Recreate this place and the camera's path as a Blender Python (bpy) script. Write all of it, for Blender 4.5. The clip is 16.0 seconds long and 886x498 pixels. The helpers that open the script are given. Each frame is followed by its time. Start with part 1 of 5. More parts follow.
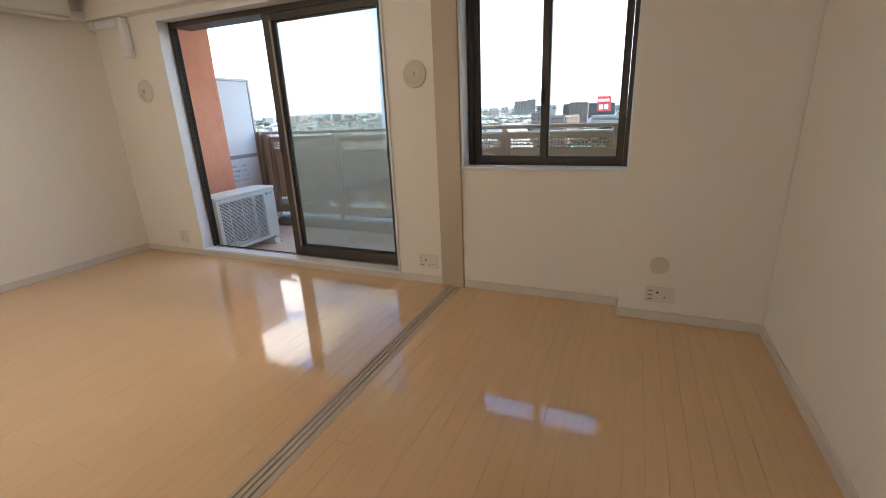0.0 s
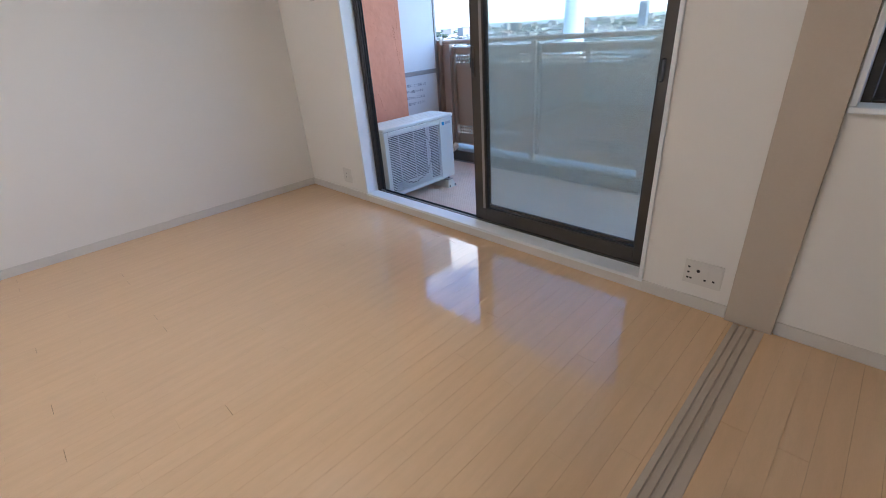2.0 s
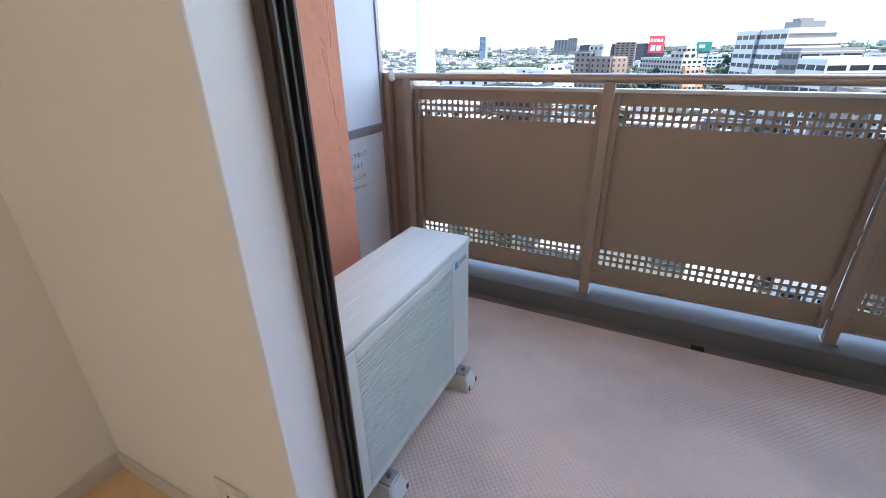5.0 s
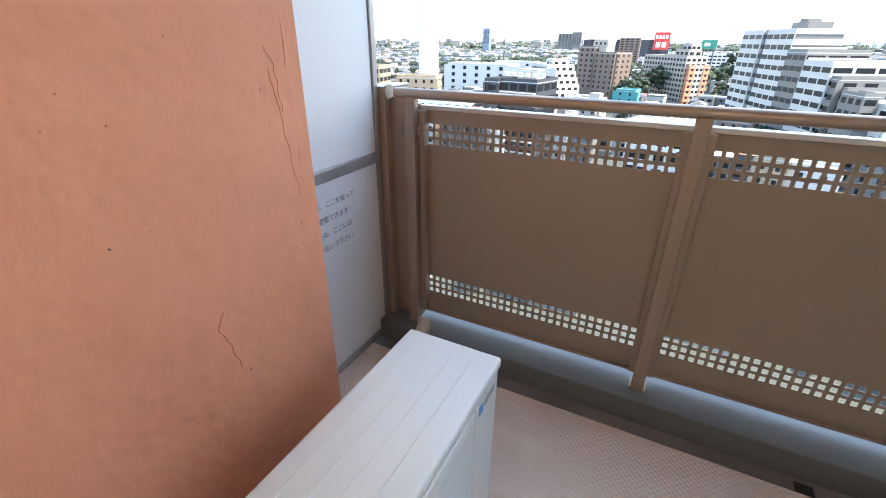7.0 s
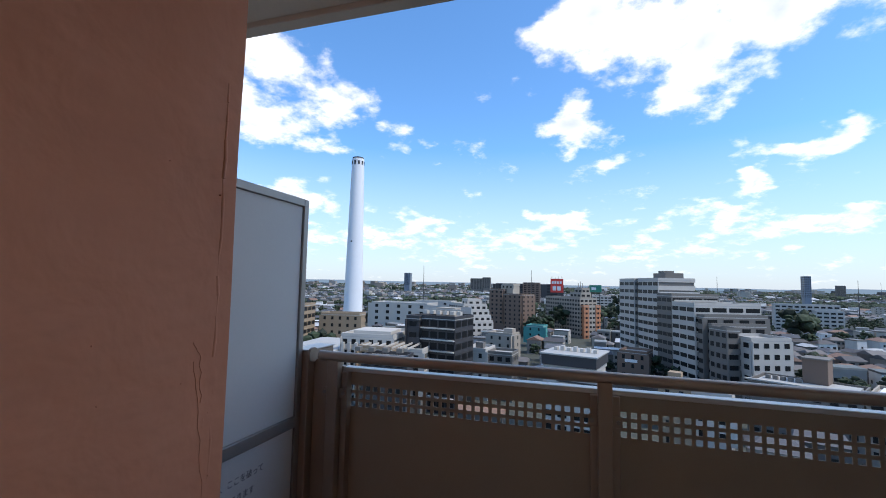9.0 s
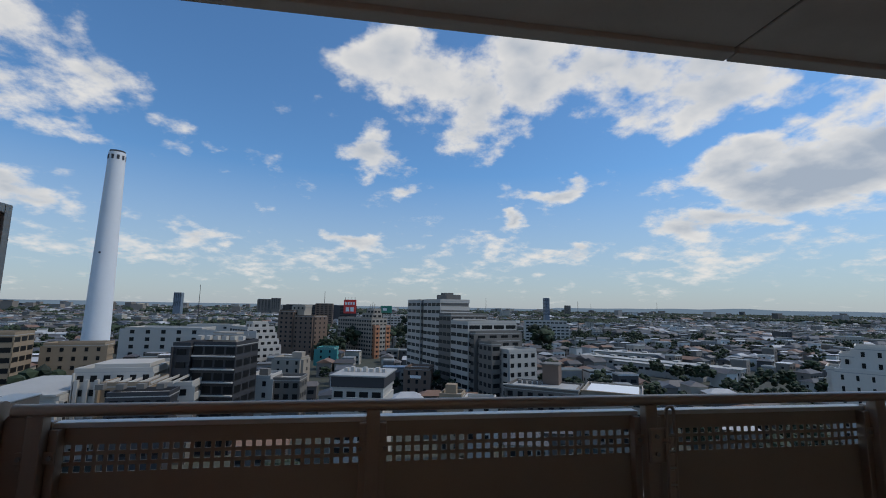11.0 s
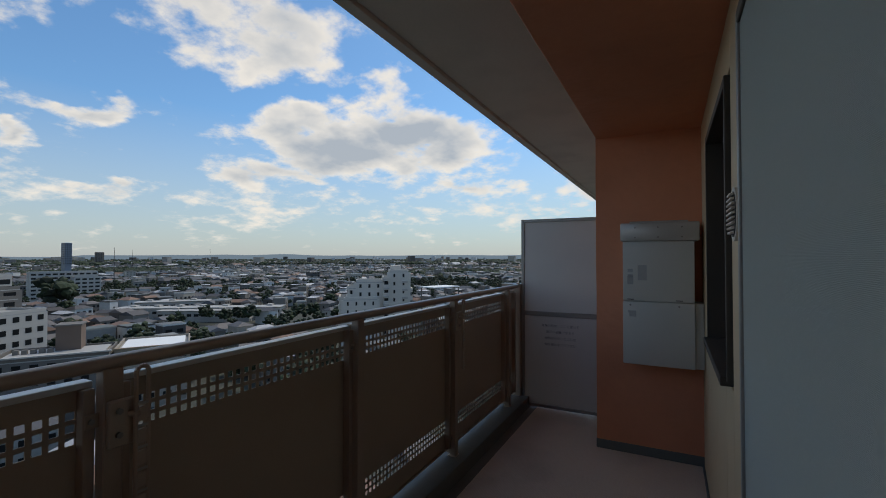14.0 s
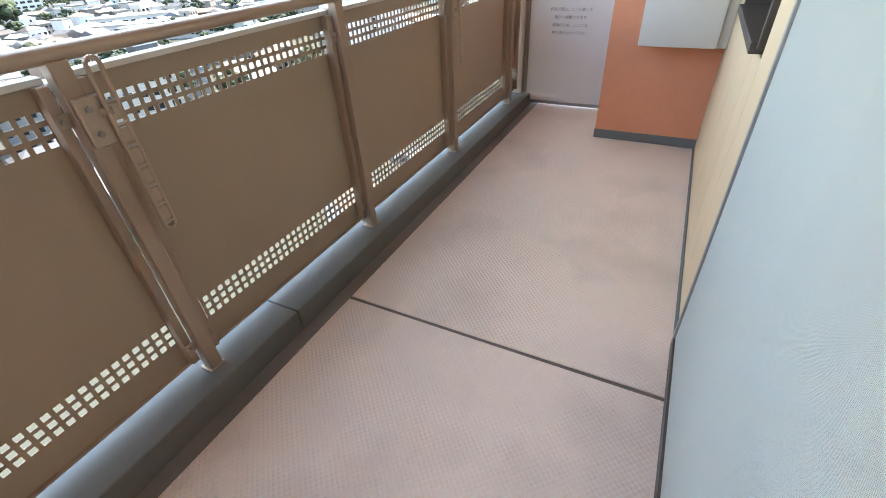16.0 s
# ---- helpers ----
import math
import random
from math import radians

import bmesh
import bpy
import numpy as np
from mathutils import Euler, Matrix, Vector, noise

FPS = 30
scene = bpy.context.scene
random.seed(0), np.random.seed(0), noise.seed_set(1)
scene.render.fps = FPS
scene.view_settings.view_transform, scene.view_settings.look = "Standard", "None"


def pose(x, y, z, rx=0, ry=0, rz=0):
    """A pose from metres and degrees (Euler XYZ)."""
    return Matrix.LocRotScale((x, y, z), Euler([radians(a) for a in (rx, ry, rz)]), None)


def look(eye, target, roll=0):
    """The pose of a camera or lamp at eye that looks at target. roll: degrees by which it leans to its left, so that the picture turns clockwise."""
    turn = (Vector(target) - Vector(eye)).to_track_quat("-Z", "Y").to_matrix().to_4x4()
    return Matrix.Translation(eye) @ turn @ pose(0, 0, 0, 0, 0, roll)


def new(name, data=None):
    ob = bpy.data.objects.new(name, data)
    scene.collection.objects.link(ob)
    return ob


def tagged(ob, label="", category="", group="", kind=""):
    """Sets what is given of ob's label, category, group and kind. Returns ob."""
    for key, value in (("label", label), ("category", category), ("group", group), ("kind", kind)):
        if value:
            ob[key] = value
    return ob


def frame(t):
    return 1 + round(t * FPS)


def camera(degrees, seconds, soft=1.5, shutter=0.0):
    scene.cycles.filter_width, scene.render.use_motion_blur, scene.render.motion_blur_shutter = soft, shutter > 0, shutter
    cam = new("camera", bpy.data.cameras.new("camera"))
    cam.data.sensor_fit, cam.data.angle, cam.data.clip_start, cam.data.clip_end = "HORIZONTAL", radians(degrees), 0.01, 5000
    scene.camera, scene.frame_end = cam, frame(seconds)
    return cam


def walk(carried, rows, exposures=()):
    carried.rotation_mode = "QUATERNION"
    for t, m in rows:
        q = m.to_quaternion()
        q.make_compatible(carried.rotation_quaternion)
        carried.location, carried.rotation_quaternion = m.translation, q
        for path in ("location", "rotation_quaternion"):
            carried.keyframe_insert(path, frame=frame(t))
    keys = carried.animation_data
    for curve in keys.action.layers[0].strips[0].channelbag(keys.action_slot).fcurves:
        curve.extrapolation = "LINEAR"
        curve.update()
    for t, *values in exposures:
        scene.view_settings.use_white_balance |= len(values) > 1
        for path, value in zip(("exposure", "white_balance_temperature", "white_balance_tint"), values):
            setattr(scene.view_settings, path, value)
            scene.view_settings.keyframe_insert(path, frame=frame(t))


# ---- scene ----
cam = camera(90.6, 16.0, soft=1.0)
PATH = [
    (0, (4.574, -2.819, 1.25), (3.81, -1.072, 0.648), -2.4),
    (0.5, (4.45, -2.637, 1.234), (3.54, -1.003, 0.526), -2.6),
    (1, (4.234, -2.407, 1.198), (3.171, -0.939, 0.354), -3.3),
    (1.5, (3.942, -2.119, 1.174), (2.787, -0.749, 0.285), -3.8),
    (2, (3.605, -1.902, 1.184), (2.315, -0.663, 0.29), -4.3),
    (2.5, (3.201, -1.732, 1.223), (1.821, -0.615, 0.304), -3.7),
    (3, (2.787, -1.524, 1.22), (1.281, -0.515, 0.377), -3.0),
    (3.5, (2.331, -1.265, 1.21), (0.848, -0.155, 0.456), -0.9),
    (4, (1.949, -0.99, 1.19), (0.57, 0.277, 0.489), -1.7),
    (4.5, (1.576, -0.726, 1.143), (0.502, 0.793, 0.407), -2.6),
    (4.7, (1.487, -0.601, 1.166), (0.59, 1.008, 0.386), -2.6),
    (6.8, (1.062, 0.226, 1.25), (0.308, 1.77, 0.226), 1),
    (7, (1.017, 0.202, 1.261), (0.193, 1.808, 0.399), 0.4),
    (7.5, (1.022, 0.192, 1.29), (0.099, 1.908, 0.84), 1),
    (8, (1.025, 0.171, 1.326), (0.143, 1.962, 1.214), 0.8),
    (8.2, (1.023, 0.167, 1.34), (0.176, 1.978, 1.301), 0.8),
    (10.3, (1.069, 0.192, 1.406), (1.048, 2.171, 1.697), 0.7),
    (10.5, (1.088, 0.203, 1.405), (1.16, 2.18, 1.699), 0.6),
    (11, (1.09, 0.168, 1.416), (1.389, 2.127, 1.682), 0.9),
    (11.5, (1.2, 0.294, 1.4), (1.778, 2.195, 1.626), 1.4),
    (12, (1.266, 0.358, 1.391), (2.14, 2.147, 1.573), 2.3),
    (12.5, (1.345, 0.409, 1.381), (2.514, 2.025, 1.527), 2.7),
    (13, (1.42, 0.438, 1.37), (2.863, 1.817, 1.487), 2.5),
    (13.5, (1.484, 0.451, 1.361), (3.135, 1.575, 1.473), 1.8),
    (14, (1.537, 0.472, 1.351), (3.312, 1.393, 1.389), -0),
    (14.5, (1.569, 0.493, 1.335), (3.364, 1.341, 1.096), -1.1),
    (15, (1.597, 0.506, 1.302), (3.315, 1.356, 0.732), -1.7),
    (15.5, (1.617, 0.511, 1.274), (3.209, 1.336, 0.387), -2.5),
    (16, (1.62, 0.509, 1.242), (3.05, 1.285, 0.079), -3.5),
]
EXPOSURES = [(0.0, 2.15, 6900, 10), (1.5, 2.25, 5800, 10), (2.6, 2.25, 5500, 10), (3.5, 2.1, 5600, 10), (4.5, 2.15, 6100, 12), (6.8, 2.3, 7600, 10), (7.4, 1.8, 6600, 13), (8.2, 0.95, 6400, 14), (10.3, -0.85, 6500, 10),
             (13.0, -0.9, 6900, 10), (14.3, -0.55, 7200, 10), (15.0, 0.55, 7300, 10), (15.5, 1.9, 7700, 10), (16.0, 2.65, 8200, 10)]
walk(cam, [(t, look(eye, target, roll)) for t, eye, target, roll in PATH], EXPOSURES)

# ---- world, sun, lamps in the openings ----
SUN_YAW, SUN_EL = -96.0, 56.0  # heading of the sun, left of straight out is positive


def sky_world():
    w = bpy.data.worlds.new("sky")
    scene.world = w
    w.use_nodes = True
    nt = w.node_tree
    nt.nodes.clear()
    N, L = nt.nodes.new, nt.links.new

    def math_(op, a, b=None, clamp=False):
        n = N("ShaderNodeMath")
        n.operation, n.use_clamp = op, clamp
        for i, v in enumerate((a, b)):
            if v is None:
                continue
            if isinstance(v, (int, float)):
                n.inputs[i].default_value = v
            else:
                L(v, n.inputs[i])
        return n.outputs[0]

    out, bg = N("ShaderNodeOutputWorld"), N("ShaderNodeBackground")
    sky = N("ShaderNodeTexSky")
    sky.sky_type, sky.sun_disc = "NISHITA", False
    sky.sun_elevation, sky.sun_rotation = radians(SUN_EL), radians(-SUN_YAW)
    sky.air_density, sky.dust_density, sky.ozone_density = 1.0, 0.6, 2.0
    co, sep = N("ShaderNodeTexCoord"), N("ShaderNodeSeparateXYZ")
    L(co.outputs["Generated"], sep.inputs[0])
    x, y, z = sep.outputs
    az = math_("MULTIPLY", math_("ARCTAN2", x, y), 57.2958)
    el = math_("MULTIPLY", math_("ARCSINE", z), 57.2958)
    # clouds lie on a high flat layer: project the sky's directions on it
    up = math_("ADD", math_("MAXIMUM", z, 0.0), 0.30)
    plane = N("ShaderNodeCombineXYZ")
    L(math_("DIVIDE", x, up), plane.inputs[0])
    L(math_("DIVIDE", y, up), plane.inputs[1])

    def noise_(scale, detail, rough, seed):
        n = N("ShaderNodeTexNoise")
        n.noise_dimensions = "4D"
        n.inputs["Scale"].default_value, n.inputs["Detail"].default_value = scale, detail
        n.inputs["Roughness"].default_value, n.inputs["W"].default_value = rough, seed
        L(plane.outputs[0], n.inputs["Vector"])
        return n.outputs[0]

    warp = N("ShaderNodeTexNoise")
    warp.inputs["Scale"].default_value, warp.inputs["Detail"].default_value = 3.2, 4
    L(plane.outputs[0], warp.inputs["Vector"])
    wsep = N("ShaderNodeSeparateColor")
    L(warp.outputs["Color"], wsep.inputs[0])
    az = math_("ADD", az, math_("MULTIPLY", math_("SUBTRACT", wsep.outputs[0], 0.5), 14.0))
    el_w = math_("ADD", el, math_("MULTIPLY", math_("MULTIPLY", math_("SUBTRACT", wsep.outputs[1], 0.5), 0.75), math_("MINIMUM", el, 18.0)))
    big, fine = noise_(2.2, 3.0, 0.5, 3.1), noise_(9.5, 9.0, 0.62, 7.7)
    billow = noise_(4.4, 8.0, 0.6, 1.3)
    # the larger cumulus banks: heading, height, half width, half height (degrees), weight
    banks = [(1, 31, 11, 6, 1), (12, 26, 8, 9, 1), (0, 18.6, 8, 3, 1), (2, 14.3, 5, 2.2, .9), (20, 33, 12, 5, 1), (31, 28, 12, 5.5, 1), (42, 26, 12, 4.5, 1),
             (-43, 27, 11, 5.5, 1), (-31, 23, 5, 3.5, .9), (-42, 18.5, 9, 2.8, 1), (-24, 19.3, 3, 2, .6), (50, 13.5, 13, 4.6, 1.6), (59, 15.5, 11, 5.4, 1.7), (38, 30, 9, 5, 1), (6, 28, 9, 7, 1), (22, 29, 12, 6, 1),
             (41, 10.5, 8, 2.8, 1), (66, 9.5, 10, 2.4, .9), (25, 15.4, 9, 1.5, .95), (17.6, 11.4, 2.3, 1.3, 1), (-37, 9.5, 5.5, 2.4, .9),
             (-20, 7.3, 7, 1.6, .8), (-2.5, 8.4, 5, 1.5, .9), (26, 7.2, 5, 1.3, .9), (-60, 14, 12, 4, .8), (82, 9, 9, 3, .8), (58, 29, 9, 3, .6),
             # high banks here are unseen, added to throw more light on the balcony
             (14, 47, 24, 6, 1), (-30, 52, 26, 8, 1), (52, 46, 20, 6, 1), (-70, 42, 22, 8, 1), (85, 50, 22, 8, 1), (20, 66, 60, 7, .9), (-60, 68, 50, 6, .9), (140, 30, 30, 9, .8), (-130, 25, 30, 8, .8)]
    cover = None
    for a, e, ra, re, wgt in banks:
        da = math_("DIVIDE", math_("SUBTRACT", az, a), ra)
        de = math_("DIVIDE", math_("SUBTRACT", el_w, e), re)
        d = math_("SQRT", math_("ADD", math_("MULTIPLY", da, da), math_("MULTIPLY", de, de)))
        m = math_("MAXIMUM", math_("MULTIPLY", math_("SUBTRACT", 1.30, d), wgt), 0.0)
        cover = m if cover is None else math_("MAXIMUM", cover, m)
    low = math_("MULTIPLY", math_("SUBTRACT", 1.0, math_("DIVIDE", math_("ABSOLUTE", math_("SUBTRACT", el, 6.0)), 6.5), True), 0.50)
    cover = math_("MAXIMUM", cover, low)
    shape = math_("ADD", math_("MULTIPLY", math_("SUBTRACT", billow, 0.5), 1.9), math_("MULTIPLY", math_("SUBTRACT", fine, 0.5), 2.0))
    shape = math_("ADD", shape, math_("MULTIPLY", math_("SUBTRACT", big, 0.5), 0.9))
    dens = math_("SUBTRACT", math_("ADD", math_("MULTIPLY", cover, 0.95), shape), 0.40)
    ramp = N("ShaderNodeMapRange")
    ramp.interpolation_type = "SMOOTHSTEP"
    L(dens, ramp.inputs[0])
    ramp.inputs[1].default_value, ramp.inputs[2].default_value = -0.08, 0.60
    # thick middles are greyer than the lit rims
    thick = N("ShaderNodeMapRange")
    L(math_("ADD", cover, math_("MULTIPLY", math_("SUBTRACT", billow, 0.5), 1.6)), thick.inputs[0])
    thick.inputs[1].default_value, thick.inputs[2].default_value = 0.75, 1.55
    tone = N("ShaderNodeMix")
    tone.data_type = "RGBA"
    tone.inputs[6].default_value, tone.inputs[7].default_value = (9.3, 9.2, 9.0, 1), (4.5, 5.2, 6.2, 1)
    L(thick.outputs[0], tone.inputs[0])
    # pale band of distant air above the horizon
    haze = N("ShaderNodeMapRange")
    L(el, haze.inputs[0])
    haze.inputs[1].default_value, haze.inputs[2].default_value = 17.0, -1.0
    haze.inputs[3].default_value, haze.inputs[4].default_value = 0.0, 0.85
    air = N("ShaderNodeMix")
    air.data_type = "RGBA"
    L(haze.outputs[0], air.inputs[0])
    blue = N("ShaderNodeVectorMath")
    blue.operation = "MULTIPLY"
    L(sky.outputs[0], blue.inputs[0])
    blue.inputs[1].default_value = (0.86, 1.33, 1.66)
    L(blue.outputs[0], air.inputs[6])
    air.inputs[7].default_value = (5.2, 5.5, 6.0, 1)
    mix = N("ShaderNodeMix")
    mix.data_type = "RGBA"
    L(math_("MULTIPLY", ramp.outputs[0], 0.94), mix.inputs[0])
    L(air.outputs[2], mix.inputs[6])
    L(tone.outputs[2], mix.inputs[7])
    L(mix.outputs[2], bg.inputs[0])
    bg.inputs[1].default_value = 0.15
    L(bg.outputs[0], out.inputs[0])


sky_world()
sun = new("sun", bpy.data.lights.new("sun", "SUN"))
sun.data.energy, sun.data.angle, sun.data.color = 3.2, radians(0.6), (1.0, 0.94, 0.85)
_a, _e = radians(SUN_YAW), radians(SUN_EL)
sun.matrix_world = look((0, 0, 30), (30 * math.sin(_a) * math.cos(_e), -30 * math.cos(_a) * math.cos(_e), 30 - 30 * math.sin(_e)))


def opening_lamp(name, at, size, turn, fan, watts):
    """Stands in for the sky's light in an opening: a narrow lamp along its head or jamb, turned into the room."""
    la = bpy.data.lights.new(name, "AREA")
    la.shape, la.size, la.size_y, la.energy, la.color, la.spread = "RECTANGLE", size[0], size[1], watts, (1.0, 0.965, 0.93), radians(fan)
    ob = new(name, la)
    ob.matrix_world = look(at, tuple(a + b for a, b in zip(at, turn)))
    return ob


opening_lamp("door_daylight_head", (1.895, -0.006, 2.036), (2.05, 0.022), (0, -1.0, 0.03), 62, 7.6)
opening_lamp("door_daylight_jamb", (2.944, 0.072, 1.06), (0.03, 1.86), (-0.36, -0.92, -0.10), 100, 3.2)
opening_lamp("window_daylight_head", (4.035, -0.012, 2.036), (0.95, 0.022), (0, -1.0, 0.03), 62, 0.5)

# ---- materials ----
def surf(name, base, rough=0.5, metal=0.0, var=0.08, scale=3.0, grain=60.0, bump=0.05, dist=0.002, rand=0.0, spec=0.5, dirt=0.0, dirt_col=(0.08, 0.07, 0.06), stretch=(1, 1, 1), coat=0.0, island=False):
    """A painted, cast or printed surface: colour that drifts at two scales, fine relief, optional soiling."""
    m = bpy.data.materials.new(name)
    m.use_nodes = True
    nt = m.node_tree
    N, L = nt.nodes.new, nt.links.new
    p = nt.nodes["Principled BSDF"]
    co, mp = N("ShaderNodeTexCoord"), N("ShaderNodeMapping")
    L(co.outputs["Object"], mp.inputs[0])
    mp.inputs["Scale"].default_value = stretch
    n1, n2 = N("ShaderNodeTexNoise"), N("ShaderNodeTexNoise")
    for n, sc, de in ((n1, scale, 4), (n2, grain, 3)):
        L(mp.outputs[0], n.inputs["Vector"])
        n.inputs["Scale"].default_value, n.inputs["Detail"].default_value = sc, de
    add = N("ShaderNodeMath")
    add.operation = "ADD"
    L(n1.outputs[0], add.inputs[0])
    half = N("ShaderNodeMath")
    half.operation = "MULTIPLY"
    L(n2.outputs[0], half.inputs[0])
    half.inputs[1].default_value = 0.6
    L(half.outputs[0], add.inputs[1])
    last = add.outputs[0]
    if rand:
        src = N("ShaderNodeNewGeometry").outputs["Random Per Island"] if island else N("ShaderNodeObjectInfo").outputs["Random"]
        r = N("ShaderNodeMath")
        r.operation = "MULTIPLY_ADD"
        L(src, r.inputs[0])
        r.inputs[1].default_value = rand / max(var, 0.01)
        L(last, r.inputs[2])
        last = r.outputs[0]
    mr = N("ShaderNodeMapRange")
    L(last, mr.inputs[0])
    mr.clamp = False
    mr.inputs[1].default_value, mr.inputs[2].default_value = 0.8, 1.8 if not rand else 1.8
    mr.inputs[3].default_value, mr.inputs[4].default_value = 1.0, 1.0 - 2 * var
    mul = N("ShaderNodeVectorMath")
    mul.operation = "SCALE"
    mul.inputs[0].default_value = base
    L(mr.outputs[0], mul.inputs["Scale"])
    col = mul.outputs[0]
    if dirt:
        n3, r3 = N("ShaderNodeTexNoise"), N("ShaderNodeMapRange")
        L(co.outputs["Object"], n3.inputs["Vector"])
        n3.inputs["Scale"].default_value, n3.inputs["Detail"].default_value = 2.3, 8
        L(n3.outputs[0], r3.inputs[0])
        r3.inputs[1].default_value, r3.inputs[2].default_value, r3.inputs[4].default_value = 0.5, 0.75, dirt
        mx = N("ShaderNodeMix")
        mx.data_type = "RGBA"
        L(r3.outputs[0], mx.inputs[0])
        L(col, mx.inputs[6])
        mx.inputs[7].default_value = (*dirt_col, 1)
        col = mx.outputs[2]
    L(col, p.inputs["Base Color"])
    p.inputs["Roughness"].default_value, p.inputs["Metallic"].default_value = rough, metal
    p.inputs["Specular IOR Level"].default_value = spec
    p.inputs["Coat Weight"].default_value = coat
    if bump:
        b = N("ShaderNodeBump")
        L(last if not rand else add.outputs[0], b.inputs["Height"])
        b.inputs["Strength"].default_value, b.inputs["Distance"].default_value = bump, dist
        L(b.outputs[0], p.inputs["Normal"])
    return m


def glass_mat(name, tint):
    m = bpy.data.materials.new(name)
    m.use_nodes = True
    p = m.node_tree.nodes["Principled BSDF"]
    p.inputs["Base Color"].default_value = (*tint, 1)
    p.inputs["Transmission Weight"].default_value, p.inputs["Roughness"].default_value, p.inputs["IOR"].default_value = 1.0, 0.0, 1.45
    return m


def palette_mat(name, cols, rough=0.8, var=0.1):
    """One of several real paint or roof colours for each joined building."""
    m = bpy.data.materials.new(name)
    m.use_nodes = True
    nt = m.node_tree
    N, L = nt.nodes.new, nt.links.new
    p = nt.nodes["Principled BSDF"]
    g, r = N("ShaderNodeNewGeometry"), N("ShaderNodeValToRGB")
    L(g.outputs["Random Per Island"], r.inputs[0])
    r.color_ramp.interpolation = "CONSTANT"
    r.color_ramp.elements.remove(r.color_ramp.elements[1])
    for i, c in enumerate(cols):
        e = r.color_ramp.elements[0] if i == 0 else r.color_ramp.elements.new(i / len(cols))
        e.color = (*c, 1)
    n, mr, mul, co = N("ShaderNodeTexNoise"), N("ShaderNodeMapRange"), N("ShaderNodeVectorMath"), N("ShaderNodeTexCoord")
    L(co.outputs["Object"], n.inputs["Vector"])
    n.inputs["Scale"].default_value = 0.4
    L(n.outputs[0], mr.inputs[0])
    mr.inputs[3].default_value, mr.inputs[4].default_value = 1 - 2 * var, 1 + 2 * var
    mul.operation = "SCALE"
    L(r.outputs[0], mul.inputs[0])
    L(mr.outputs[0], mul.inputs["Scale"])
    L(mul.outputs[0], p.inputs["Base Color"])
    p.inputs["Roughness"].default_value = rough
    return m


def ribbed_vinyl(name, base, cell=0.0165):
    """Anti-slip balcony sheet: rows of small raised lozenges."""
    m = surf(name, base, 0.42, var=0.06, scale=1.4, grain=160, bump=0.0, dirt=0.25, dirt_col=(0.2, 0.15, 0.12))
    nt = m.node_tree
    N, L = nt.nodes.new, nt.links.new
    p = nt.nodes["Principled BSDF"]
    co, mp, v, b = N("ShaderNodeTexCoord"), N("ShaderNodeMapping"), N("ShaderNodeTexVoronoi"), N("ShaderNodeBump")
    L(co.outputs["Object"], mp.inputs[0])
    mp.inputs["Rotation"].default_value = (0, 0, radians(45))
    L(mp.outputs[0], v.inputs["Vector"])
    v.inputs["Scale"].default_value, v.inputs["Randomness"].default_value = 1 / cell, 0.0
    v.voronoi_dimensions = "2D"
    L(v.outputs["Distance"], b.inputs["Height"])
    b.invert = True
    b.inputs["Strength"].default_value, b.inputs["Distance"].default_value = 0.9, 0.006
    L(b.outputs[0], p.inputs["Normal"])
    return m


def plaster_mat(name, base):
    """Trowelled, thickly painted render with blisters, fine cracks and pits."""
    m = surf(name, base, 0.72, var=0.07, scale=1.7, grain=22, bump=0.0, dirt=0.16, dirt_col=(0.42, 0.13, 0.07))
    nt = m.node_tree
    N, L = nt.nodes.new, nt.links.new
    p = nt.nodes["Principled BSDF"]
    co = N("ShaderNodeTexCoord")
    last = None
    for kind, sc, strength, dist in (("n", 1.6, 0.9, 0.05), ("n", 6, 0.75, 0.011), ("n", 55, 0.2, 0.0015)):
        if kind == "n":
            t = N("ShaderNodeTexNoise")
            t.inputs["Detail"].default_value, t.inputs["Distortion"].default_value = 4, 0.3
            o = t.outputs[0]
        else:
            t = N("ShaderNodeTexVoronoi")
            t.feature = "DISTANCE_TO_EDGE"
            c = N("ShaderNodeMapRange")
            L(t.outputs["Distance"], c.inputs[0])
            c.inputs[2].default_value = 0.02
            o = c.outputs[0]
        t.inputs["Scale"].default_value = sc
        L(co.outputs["Object"], t.inputs["Vector"])
        b = N("ShaderNodeBump")
        b.inputs["Strength"].default_value, b.inputs["Distance"].default_value = strength, dist
        L(o, b.inputs["Height"])
        if last:
            L(last, b.inputs["Normal"])
        last = b.outputs[0]
    L(last, p.inputs["Normal"])
    return m


M = {}
M["wallpaper"] = surf("wallpaper", (0.84, 0.80, 0.74), 0.85, var=0.03, scale=1.2, grain=420, bump=0.35, dist=0.0012)
M["jamb"] = surf("jamb_sheet", (0.56, 0.47, 0.37), 0.6, var=0.05, scale=2, grain=90, bump=0.05)
M["ceiling"] = surf("ceiling_paper", (0.80, 0.77, 0.72), 0.9, var=0.03, grain=300, bump=0.3, dist=0.001)
M["base"] = surf("baseboard_sheet", (0.68, 0.63, 0.57), 0.5, var=0.05, grain=120)
M["white_trim"] = surf("white_trim", (0.80, 0.81, 0.82), 0.35, var=0.02, grain=150, bump=0.02)
M["plank"] = surf("maple_plank", (0.74, 0.495, 0.285), 0.075, var=0.08, scale=5, grain=55, bump=0.03, dist=0.0005, rand=0.012, stretch=(7, 0.6, 1), spec=0.55, coat=0.15)
M["plank_gap"] = surf("plank_joint", (0.60, 0.39, 0.225), 0.4)
M["track"] = surf("track_sheet", (0.50, 0.40, 0.30), 0.4, var=0.06, grain=80)
